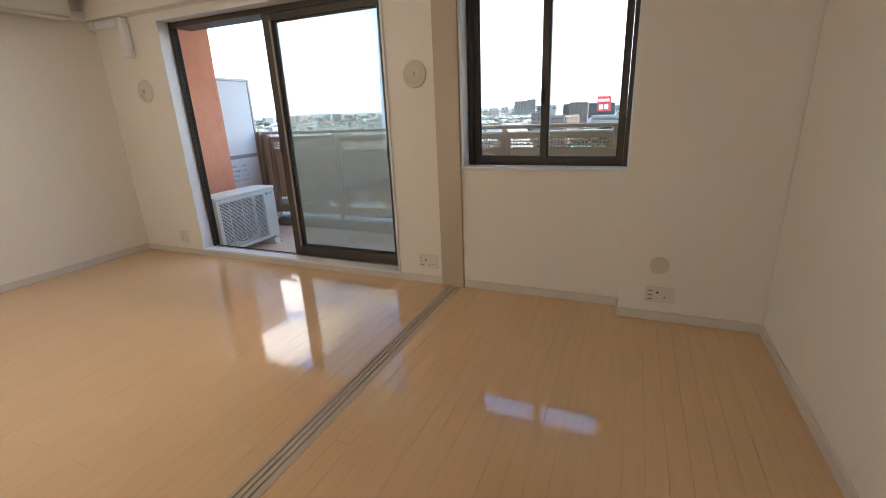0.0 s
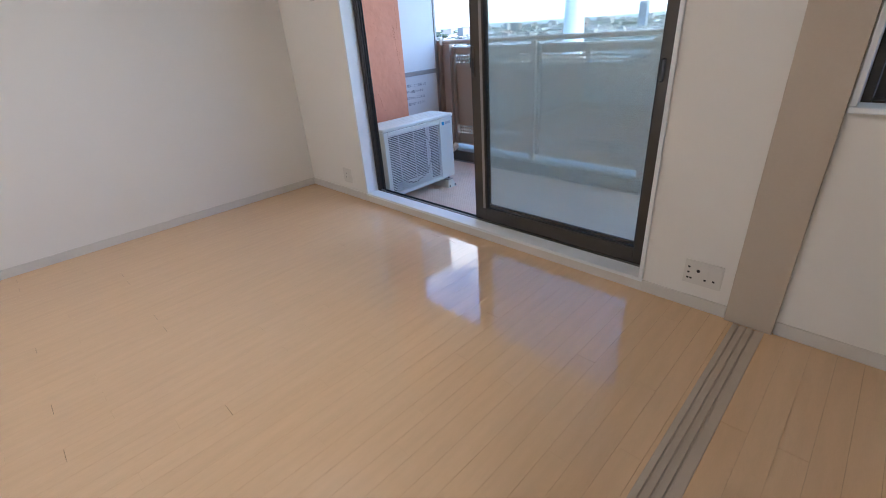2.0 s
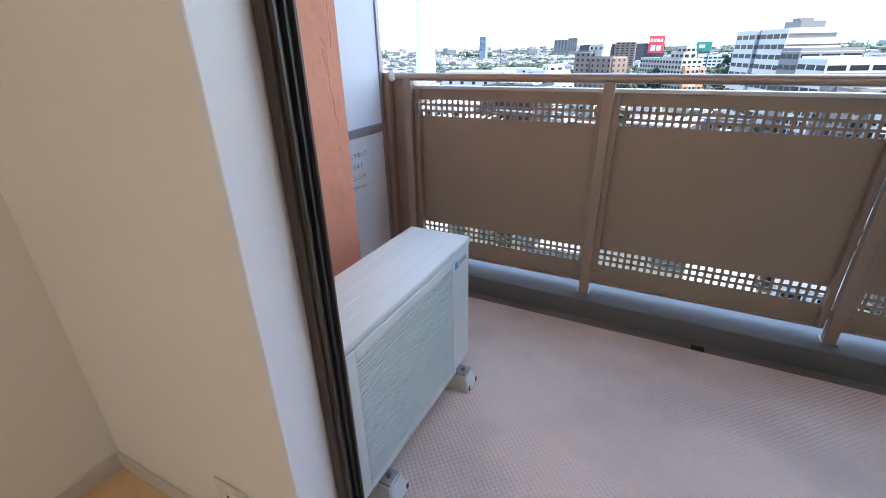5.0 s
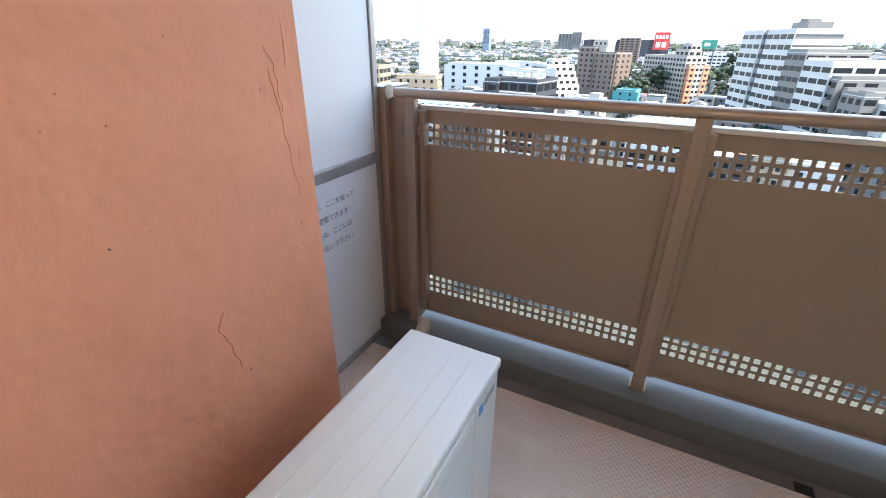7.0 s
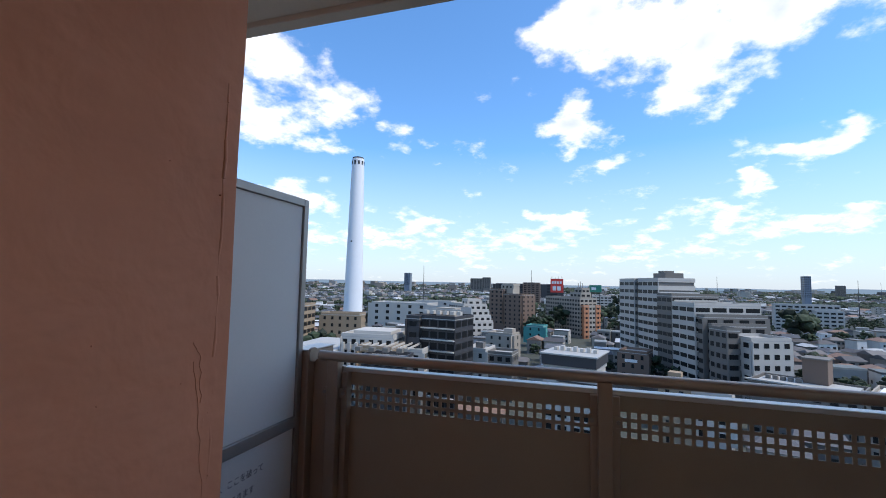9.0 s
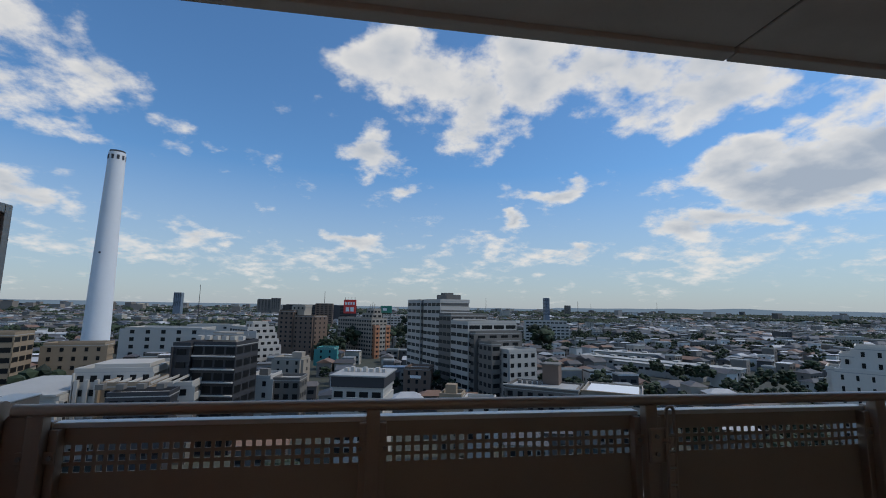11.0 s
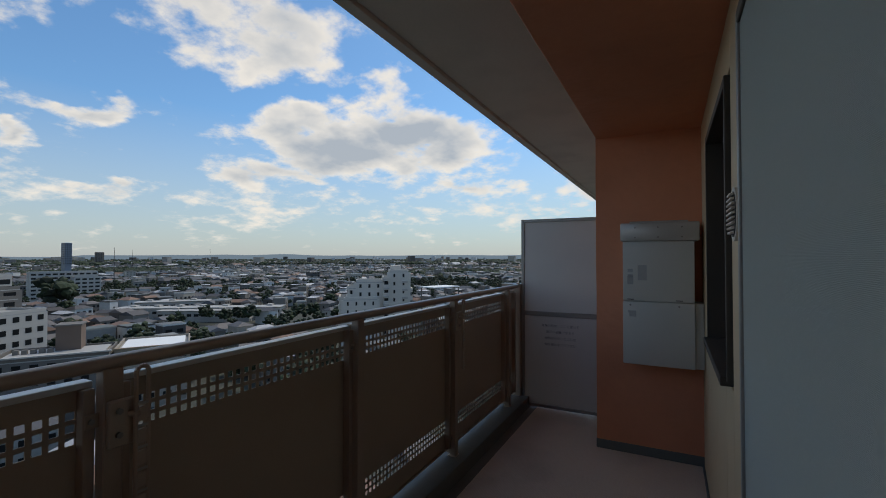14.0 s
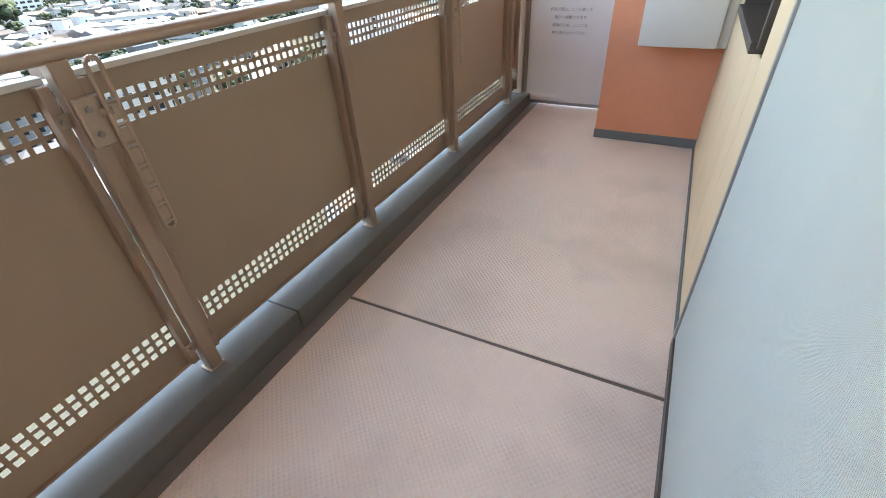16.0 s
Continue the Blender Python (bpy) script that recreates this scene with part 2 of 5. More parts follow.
M["bronze"] = surf("bronze_aluminium", (0.060, 0.049, 0.040), 0.5, 0.10, var=0.06, grain=200, bump=0.02)
M["bronze_dark"] = surf("black_gasket", (0.022, 0.021, 0.020), 0.6, var=0.05)
M["stain"] = surf("satin_stainless", (0.42, 0.40, 0.37), 0.3, 0.9, var=0.05, grain=200)
M["rail"] = surf("rail_bronze_paint", (0.38, 0.295, 0.23), 0.40, 0.25, var=0.07, scale=2, grain=140, bump=0.03, dirt=0.25, dirt_col=(0.12, 0.10, 0.08))
M["rail_top"] = surf("handrail_anodised", (0.44, 0.35, 0.275), 0.30, 0.45, var=0.06, scale=2, grain=140, bump=0.02)
M["panel"] = surf("railing_panel_paint", (0.37, 0.295, 0.22), 0.48, 0.10, var=0.05, scale=1.5, grain=220, bump=0.03, dirt=0.15, dirt_col=(0.22, 0.17, 0.13))
# pale colour carries the skylight on the panels' top edges
M["lip"] = surf("panel_lip", (0.62, 0.60, 0.57), 0.35, 0.4, var=0.05)
M["vinyl"] = ribbed_vinyl("balcony_vinyl_sheet", (0.71, 0.55, 0.445))
M["gutter"] = surf("gutter_coating", (0.22, 0.205, 0.195), 0.6, var=0.12, scale=2, grain=40, bump=0.15, dirt=0.35)
M["kerb"] = surf("kerb_waterproofing", (0.150, 0.155, 0.148), 0.80, var=0.12, scale=2.5, grain=30, bump=0.15, dirt=0.35, dirt_col=(0.13, 0.13, 0.12))
M["seal"] = surf("joint_sealant", (0.13, 0.09, 0.07), 0.6)
M["orange"] = plaster_mat("orange_render", (0.72, 0.285, 0.155))
M["cream"] = surf("cream_siding", (0.66, 0.50, 0.31), 0.6, var=0.06, grain=90, bump=0.1)
M["soffit"] = surf("slab_soffit_paint", (0.68, 0.62, 0.56), 0.85, var=0.08, scale=1.5, grain=60, bump=0.15, dirt=0.2, dirt_col=(0.3, 0.26, 0.23))
M["screenboard"] = surf("partition_board", (0.70, 0.68, 0.645), 0.55, var=0.04, scale=1.2, grain=120, bump=0.04, dirt=0.10, dirt_col=(0.4, 0.38, 0.37))
M["screenframe"] = surf("partition_frame", (0.34, 0.32, 0.30), 0.42, 0.5, var=0.05)
M["ink"] = surf("ink", (0.16, 0.16, 0.17), 0.7)
M["ac"] = surf("appliance_ivory", (0.70, 0.695, 0.625), 0.38, var=0.03, scale=2, grain=160, bump=0.03, dirt=0.06, dirt_col=(0.45, 0.42, 0.36))
# near-black: shade inside the units is put into the recess and fan colours
M["ac_dark"] = surf("cavity_shade", (0.014, 0.014, 0.015), 0.6)
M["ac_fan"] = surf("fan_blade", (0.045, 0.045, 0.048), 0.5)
M["blue"] = surf("blue_mark", (0.02, 0.30, 0.62), 0.4)
M["grey_mark"] = surf("grey_mark", (0.42, 0.42, 0.42), 0.5)
M["heater"] = surf("heater_enamel", (0.60, 0.585, 0.54), 0.42, var=0.04, scale=2, grain=120, bump=0.03, dirt=0.12, dirt_col=(0.36, 0.33, 0.28))
M["heater_cover"] = surf("heater_hood", (0.52, 0.49, 0.46), 0.36, 0.35, var=0.05)
M["plate"] = surf("outlet_plate", (0.74, 0.70, 0.64), 0.4, var=0.02, bump=0.0)
M["vent"] = surf("vent_plastic", (0.66, 0.60, 0.52), 0.5, var=0.03, bump=0.0)
M["black"] = surf("black_plastic", (0.02, 0.02, 0.02), 0.5, bump=0.0)
def yarn_mat(name, base):
    """Milky plastic yarn that scatters light from both sides."""
    m = bpy.data.materials.new(name)
    m.use_nodes = True
    nt = m.node_tree
    d, t, mx = nt.nodes.new("ShaderNodeBsdfDiffuse"), nt.nodes.new("ShaderNodeBsdfTranslucent"), nt.nodes.new("ShaderNodeMixShader")
    d.inputs[0].default_value = t.inputs[0].default_value = (*base, 1)
    mx.inputs[0].default_value = 0.5
    nt.links.new(d.outputs[0], mx.inputs[1])
    nt.links.new(t.outputs[0], mx.inputs[2])
    nt.links.new(mx.outputs[0], nt.nodes["Material Output"].inputs[0])
    return m


M["mesh"] = yarn_mat("screen_yarn", (0.80, 0.83, 0.79))
M["glass"] = glass_mat("clear_glass", (0.93, 0.97, 0.94))
M["pebble"] = surf("hose_beige", (0.62, 0.54, 0.42), 0.55)
M["screw"] = surf("screw", (0.3, 0.28, 0.26), 0.3, 0.9, bump=0.0)


# ---- mesh helpers ----
def boxes(dims, bevel=0.0, seg=1):
    """A bmesh of boxes (x0, x1, y0, y1, z0, z1), edges rounded by bevel."""
    bm = bmesh.new()
    for x0, x1, y0, y1, z0, z1 in dims:
        g = bmesh.ops.create_cube(bm, size=1.0)["verts"]
        for v in g:
            v.co = ((x0 + x1) / 2 + v.co.x * (x1 - x0), (y0 + y1) / 2 + v.co.y * (y1 - y0), (z0 + z1) / 2 + v.co.z * (z1 - z0))
    if bevel:
        bmesh.ops.bevel(bm, geom=list(bm.edges), offset=bevel, segments=seg, affect="EDGES", profile=0.5)
    return bm


def rod(p, q, r, n=12, r2=None, bm=None):
    """A round bar from p to q."""
    bm = bm or bmesh.new()
    d = Vector(q) - Vector(p)
    m = Matrix.Translation((Vector(p) + Vector(q)) / 2) @ d.to_track_quat("Z", "Y").to_matrix().to_4x4()
    bmesh.ops.create_cone(bm, cap_ends=True, segments=n, radius1=r, radius2=r if r2 is None else r2, depth=d.length, matrix=m)
    return bm


def disc_y(x, y, z, r, thick, n=32, r2=None):
    """A round plate whose axis runs along y; it reaches from y to y - thick."""
    return rod((x, y, z), (x, y - thick, z), r, n, r2)


def mesh_of(name, bm, mats, smooth=False):
    me = bpy.data.meshes.new(name)
    bmesh.ops.recalc_face_normals(bm, faces=bm.faces)
    bm.to_mesh(me)
    bm.free()
    for m in mats if isinstance(mats, (list, tuple)) else [mats]:
        me.materials.append(m)
    if smooth:
        me.shade_smooth()
        me.set_sharp_from_angle(angle=radians(40))
    return me


def thing(name, base, label, category, group="", kind=""):
    """An Empty at the base of a thing that is made of parts."""
    e = new(name)
    e.location = base
    e.empty_display_size = 0.05
    return tagged(e, label, category, group, kind)


def part(name, bm, material, parent, label="", smooth=False, kind=""):
    ob = new(name, mesh_of(name, bm, material, smooth))
    ob.parent = parent
    if parent.parent is None:
        ob.matrix_parent_inverse = Matrix.Translation(-parent.location)
    return tagged(ob, label, kind=kind)


def solid(name, bm, material, label, category="", kind="structure", smooth=False, group=""):
    return tagged(new(name, mesh_of(name, bm, material, smooth)), label, category, group, kind)


def frame_boxes(x0, x1, z0, z1, y0, y1, left, right, bottom, top):
    """Stiles and rails of a leaf in the plane of a wall."""
    return {"stile": [(x0, x0 + left, y0, y1, z0, z1), (x1 - right, x1, y0, y1, z0, z1)],
            "rail": [(x0 + left, x1 - right, y0, y1, z0, z0 + bottom), (x0 + left, x1 - right, y0, y1, z1 - top, z1)]}


def words(name, body, size, m, material, parent, label=""):
    """Printed lettering in the built-in font, as a thin mesh."""
    cu = bpy.data.curves.new(name, "FONT")
    cu.body, cu.size, cu.align_x, cu.align_y, cu.extrude = body, size, "CENTER", "CENTER", 0.0003
    tmp = new(name, cu)
    me = bpy.data.meshes.new_from_object(tmp)
    bpy.data.objects.remove(tmp)
    me.transform(m)
    me.materials.clear()
    me.materials.append(material)
    ob = new(name, me)
    ob.parent = parent
    ob.matrix_parent_inverse = Matrix.Translation(-parent.location)
    return tagged(ob, label, kind="stuff")

# ---- the room ----
XR, YS, ZC = 5.305, -4.6, 2.42          # far side wall, rear wall, ceiling
DX0, DX1, DZ0, DZ1 = 0.825, 2.965, 0.055, 2.06   # balcony door opening
WX0, WX1, WZ0, WZ1 = 3.520, 4.550, 0.872, 2.06   # window opening
YO = 0.265                              # outer face of the facade
ZB = -0.135                             # balcony floor

solid("wall_west", boxes([(-0.15, 0, YS - 0.15, 0.0, -0.1, ZC + 0.1)]), M["wallpaper"], "off-white textured wallpaper wall of an empty room")
solid("wall_east", boxes([(XR, XR + 0.15, YS - 0.15, 0.0, -0.1, ZC + 0.1)]), M["wallpaper"], "off-white textured wallpaper side wall")
solid("wall_south", boxes([(0, XR, YS - 0.15, YS, -0.1, ZC + 0.1)]), M["wallpaper"], "off-white wallpaper rear wall")
solid("wall_north", boxes([(-0.15, DX0, 0, 0.13, -0.1, ZC + 0.1), (DX0, DX1, 0, 0.13, DZ1, ZC + 0.1), (DX0, DX1, 0.004, 0.13, -0.1, DZ0 - 0.002), (DX1, WX0, 0, 0.13, -0.1, ZC + 0.1),
                           (WX0, WX1, 0, 0.13, -0.1, WZ0), (WX0, WX1, 0, 0.13, WZ1, ZC + 0.1), (WX1, XR + 0.15, 0, 0.13, -0.1, ZC + 0.1)]),
      M["wallpaper"], "off-white wallpaper window wall with two openings")
solid("wall_column", boxes([(4.560, XR, -0.147, 0.0, 0, ZC)], 0.002), M["wallpaper"], "wallpapered column casing stepping out of the wall")
solid("beam_casing", boxes([(0, 3.33, -0.10, 0, 2.125, ZC)], 0.002), M["wallpaper"], "wallpapered beam casing above the balcony door")
solid("ceiling", boxes([(0, XR, YS, 0, ZC, ZC + 0.1)]), M["ceiling"], "off-white papered ceiling")
solid("trim_jamb", boxes([(3.335, 3.505, -0.022, 0, 0, ZC)], 0.002), M["jamb"], "beige sheeted jamb where the sliding partition closes")

BH = 0.058
for nm, d in (("baseboard_west", (0, 0.010, YS, -0.010, 0, BH)), ("baseboard_east", (XR - 0.010, XR, YS, -0.157, 0, BH)), ("baseboard_north", (0.0, DX0 - 0.012, -0.010, 0, 0, BH)),
              ("baseboard_pier", (DX1 + 0.012, 3.333, -0.010, 0, 0, BH)), ("baseboard_window", (3.507, 4.560, -0.010, 0, 0, BH)),
              ("baseboard_return", (4.550, 4.560, -0.157, -0.011, 0, BH)), ("baseboard_column", (4.561, XR - 0.011, -0.157, -0.147, 0, BH)), ("baseboard_south", (0.011, XR - 0.011, YS, YS + 0.010, 0, BH))):
    solid(nm, boxes([d], 0.002), M["base"], "pale beige baseboard along the wall")

# sliding partition track let into the floor
TX0, TX1 = 3.372, 3.482
trk = thing("floor_track", (3.427, -2.3, 0), "beige three-groove sliding partition track flush in the floor", "track", kind="structure")
part("track_bed", boxes([(TX0 + 0.001, TX1 - 0.001, YS + 0.012, -0.023, -0.03, -0.005)]), M["track"], trk)
for a, b in ((0.0, 0.020), (0.026, 0.046), (0.052, 0.072), (0.078, 0.110)):
    part("track_strip", boxes([(TX0 + a, TX0 + b, YS + 0.012, -0.024, -0.012, 0.0015)], 0.0012), M["track"], trk)

# balcony door: white casing, bronze frame, two leaves pushed to one side, insect screen
door = thing("door_1", (1.9, 0.1, DZ0), "bronze aluminium sliding balcony door, half open", "door", kind="structure")
part("casing_jamb", boxes([(DX0 - 0.012, DX0 + 0.006, -0.012, 0.092, DZ0 + 0.013, DZ1 + 0.012)], 0.002), M["white_trim"], door, "white casing jamb")
part("casing_jamb", boxes([(DX1 - 0.006, DX1 + 0.012, -0.012, 0.092, DZ0 + 0.013, DZ1 + 0.012)], 0.002), M["white_trim"], door)
part("casing_head", boxes([(DX0 + 0.007, DX1 - 0.007, -0.012, 0.092, DZ1 - 0.006, DZ1 + 0.012)], 0.002), M["white_trim"], door)
part("casing_sill", boxes([(DX0 - 0.012, DX1 + 0.012, -0.012, 0.092, DZ0 - 0.006, DZ0 + 0.012)], 0.002), M["white_trim"], door, "white casing sill")
part("sill_riser", boxes([(DX0 - 0.011, DX1 + 0.011, -0.008, 0.003, 0.0, DZ0 - 0.007)], 0.001), M["base"], door, "beige riser under the sill")
YF0, YF1 = 0.093, 0.285
YL = 0.152  # the frame is shallow on the open side
fx0, fx1 = DX0 + 0.006, DX1 - 0.006
for x in (fx0, fx1 - 0.024):
    part("frame_jamb", boxes([(x, x + 0.024, YF0, YL if x == fx0 else YF1, -0.06, DZ1 - 0.006)], 0.002), M["bronze"], door)
    for k in range(3 if x == fx0 else 4):  # guide ribs of the frame
        xx, st_ = (x + 0.025, 0.020) if x == fx0 else (x - 0.011, 0.045)
        part("guide_rib", boxes([(xx, xx + 0.010, YF0 + 0.008 + k * st_, YF0 + 0.013 + k * st_, DZ0 + 0.01, DZ1 - 0.05)]), M["bronze_dark" if k == 1 else "bronze"], door)
part("frame_head", boxes([(fx0 + 0.025, fx1 - 0.025, YF0, YF1, DZ1 - 0.05, DZ1 - 0.008)], 0.002), M["bronze"], door)
part("frame_sill", boxes([(fx0 + 0.025, 1.80, YF0, YL, -0.06, DZ0 + 0.002)], 0.002), M["bronze"], door)
part("frame_sill", boxes([(1.8005, fx1 - 0.025, YF0, YF1 - 0.01, -0.06, DZ0 + 0.002)], 0.002), M["bronze"], door)
for k in range(2):
    part("sill_rib", boxes([(fx0 + 0.026, fx1 - 0.026, YF0 + 0.014 + k * 0.030, YF0 + 0.019 + k * 0.030, DZ0 + 0.002, DZ0 + 0.013)]), M["bronze_dark" if k else "stain"], door)
part("roller_stop", boxes([(fx0 + 0.03, fx0 + 0.075, YF0 + 0.004, YF0 + 0.017, DZ0 + 0.003, DZ0 + 0.022)], 0.003), M["stain"], door, "grey stop block")


def leaf(parent, x0, x1, z0, z1, y0, y1, left, right, bottom, top, name):
    """One glazed leaf: stiles, rails, gaskets, pane."""
    body = None
    for kind, ds in frame_boxes(x0, x1, z0, z1, y0, y1, left, right, bottom, top).items():
        for d in ds:
            o = part(kind, boxes([d], 0.002), M["bronze"], parent)
            body = body or o
    ym = (y0 + y1) / 2
    gx0, gx1, gz0, gz1 = x0 + left, x1 - right, z0 + bottom, z1 - top
    for d in ((gx0, gx0 + 0.007, ym - 0.009, ym + 0.009, gz0, gz1), (gx1 - 0.007, gx1, ym - 0.009, ym + 0.009, gz0, gz1),
              (gx0 + 0.007, gx1 - 0.007, ym - 0.009, ym + 0.009, gz0, gz0 + 0.007), (gx0 + 0.007, gx1 - 0.007, ym - 0.009, ym + 0.009, gz1 - 0.007, gz1)):
        part("gasket", boxes([d]), M["bronze_dark"], parent)
    pane = part("pane", boxes([(gx0 - 0.003, gx1 + 0.003, ym - 0.003, ym + 0.003, gz0 - 0.003, gz1 + 0.003)]), M["glass"], parent, "clear glass pane")
    pane.visible_shadow = False
    return body


st = leaf(door, 1.850, 2.925, DZ0 + 0.014, DZ1 - 0.052, 0.106, 0.141, 0.092, 0.048, 0.082, 0.05, "inner")
part("glazing_bead", boxes([(1.916, 1.934, 0.1035, 0.1055, DZ0 + 0.097, DZ1 - 0.103)], 0.0005), M["screenframe"], door, "pale metal glazing bead")
part("lock_case", boxes([(1.860, 1.884, 0.098, 0.106, 0.93, 1.09)], 0.003), M["bronze"], door, "recessed pull of the leaf")
part("pull_slot", boxes([(1.865, 1.879, 0.0965, 0.0985, 0.95, 1.03)], 0.0005), M["black"], door)
part("lock_tab", boxes([(1.838, 1.850, 0.112, 0.132, 0.98, 1.05)], 0.002), M["bronze_dark"], door, "latch plate on the stile edge")
leaf(door, 1.824, 2.930, DZ0 + 0.014, DZ1 - 0.052, 0.152, 0.187, 0.075, 0.062, 0.082, 0.05, "outer")
part("crescent_lock", boxes([(2.885, 2.902, 0.078, 0.106, 0.93, 1.02)], 0.004), M["bronze_dark"], door, "crescent lock")

# insect screen leaf with real yarns
scr = thing("insect_screen", (2.45, 0.262, DZ0), "grey insect screen leaf of the balcony door", "screen")
SX0, SX1, SY, SZ0, SZ1 = 1.800, 2.990, 0.298, -0.045, 2.03
for kind, ds in frame_boxes(SX0, SX1, SZ0, SZ1, SY - 0.012, SY + 0.008, 0.028, 0.022, 0.05, 0.035).items():
    for d in ds:
        part(kind, boxes([d], 0.002), M["bronze"] if kind == "rail" or d[0] < 2.5 else M["screenframe"], scr)
vv, ff = [], []


def thread(x0, x1, y0, y1, z0, z1):
    i = len(vv)
    vv.extend([(x, y, z) for x in (x0, x1) for y in (y0, y1) for z in (z0, z1)])
    ff.extend([(i, i + 1, i + 3, i + 2), (i + 4, i + 6, i + 7, i + 5), (i, i + 4, i + 5, i + 1), (i + 2, i + 3, i + 7, i + 6), (i, i + 2, i + 6, i + 4), (i + 1, i + 5, i + 7, i + 3)])


px, py, half = SX0 + 0.028, SZ0 + 0.05, 0.00024
while px < SX1 - 0.022:
    thread(px - half, px + half, SY - half, SY + half, SZ0 + 0.05, SZ1 - 0.035)
    px += 0.0021
while py < SZ1 - 0.035:
    thread(SX0 + 0.028, SX1 - 0.022, SY - half * 0.6, SY + half * 0.6, py - half, py + half)
    py += 0.0021
me = bpy.data.meshes.new("screen_mesh")
me.from_pydata(vv, [], ff)
me.materials.append(M["mesh"])
ym_ = new("screen_mesh", me)
ym_.parent, ym_.matrix_parent_inverse = scr, Matrix.Translation(-scr.location)
tagged(ym_, "fine woven grey netting", kind="stuff")

# window
win = thing("window_1", (4.035, 0.1, WZ0), "bronze aluminium sliding window with white casing", "window", kind="structure")
for nm, d in (("casing_jamb", (WX0 - 0.012, WX0 + 0.006, -0.012, 0.092, WZ0 + 0.012, WZ1 + 0.012)), ("casing_jamb", (WX1 - 0.006, WX1 + 0.009, -0.012, 0.092, WZ0 + 0.012, WZ1 + 0.012)),
              ("casing_head", (WX0 + 0.007, WX1 - 0.007, -0.012, 0.092, WZ1 - 0.006, WZ1 + 0.012))):
    part(nm, boxes([d], 0.002), M["white_trim"], win)
part("window_sill", boxes([(WX0 - 0.014, WX1 + 0.009, -0.018, 0.092, WZ0 - 0.008, WZ0 + 0.011)], 0.003), M["white_trim"], win, "white window sill")
wx0, wx1 = WX0 + 0.006, WX1 - 0.006
for d in ((wx0, wx0 + 0.026, YF0, YF1, WZ0, WZ1 - 0.006), (wx1 - 0.026, wx1, YF0, YF1, WZ0, WZ1 - 0.006)):
    part("frame_jamb", boxes([d], 0.002), M["bronze"], win)
for d in ((wx0 + 0.027, wx1 - 0.027, YF0, YF1 + 0.02, WZ0 - 0.02, WZ0 + 0.016), (wx0 + 0.027, wx1 - 0.027, YF0, YF1, WZ1 - 0.046, WZ1 - 0.008)):
    part("frame_rail", boxes([d], 0.002), M["bronze"], win)
leaf(win, wx0 + 0.028, 4.058, WZ0 + 0.018, WZ1 - 0.048, 0.152, 0.184, 0.034, 0.044, 0.042, 0.04, "outer")
leaf(win, 4.010, wx1 - 0.028, WZ0 + 0.018, WZ1 - 0.048, 0.108, 0.140, 0.044, 0.034, 0.042, 0.04, "inner")
part("crescent_lock", boxes([(4.014, 4.036, 0.078, 0.108, 1.27, 1.345)], 0.004), M["bronze_dark"], win, "dark crescent lock")
part("lock_lever", boxes([(4.020, 4.030, 0.066, 0.082, 1.335, 1.40)], 0.004), M["bronze_dark"], win)
part("glazing_label", boxes([(3.60, 3.68, 0.1655, 0.1665, WZ0 + 0.068, WZ0 + 0.088)]), M["grey_mark"], win, "small pale glazing label")


def round_vent(x, y, z, r, label, cat="vent"):
    """A dished wall vent cover with a centre knob."""
    e = thing("wall_vent", (x, y, z - r), label, cat, group="round wall covers")
    part("cover", disc_y(x, y, z, r, 0.012, 40, r * 0.93), M["vent"], e, smooth=True)
    part("dish", disc_y(x, y - 0.0125, z, r * 0.72, 0.008, 40, r * 0.60), M["vent"], e, smooth=True)
    part("knob", disc_y(x, y - 0.021, z, r * 0.16, 0.010, 20, r * 0.12), M["vent"], e, smooth=True)
    return e


round_vent(0.495, 0, 1.52, 0.098, "round cream plastic air vent on the wallpaper")
round_vent(3.187, 0, 1.487, 0.088, "round cream plastic air vent beside the jamb")
cap = thing("sleeve_cap", (4.765, -0.147, 0.30), "flat round cream cap over a pipe sleeve, above an outlet", "cap")
part("cover", disc_y(4.765, -0.147, 0.345, 0.052, 0.008, 36, 0.047), M["vent"], cap, smooth=True)


def outlet(x, y, z, w, h, holes, label):
    e = thing("wall_outlet", (x, y, z - h / 2), label, "outlet", group="wall outlets")
    plate = part("plate", boxes([(x - w / 2, x + w / 2, y - 0.007, y, z - h / 2, z + h / 2)], 0.003, 2), M["plate"], e)
    for kind, hx, hz in holes:
        if kind == "slot":
            part("slot", boxes([(x + hx - 0.0045, x + hx + 0.0045, y - 0.0092, y - 0.006, z + hz - 0.004, z + hz + 0.004)]), M["black"], e)
        elif kind == "jack":
            part("jack", disc_y(x + hx, y - 0.007, z + hz, 0.007, 0.003, 16), M["black"], e, "dark aerial jack")
        else:
            part("insert", boxes([(x + hx - 0.020, x + hx + 0.020, y - 0.0085, y - 0.006, z + hz - 0.043, z + hz + 0.043)], 0.001), M["plate"], e)
    return e


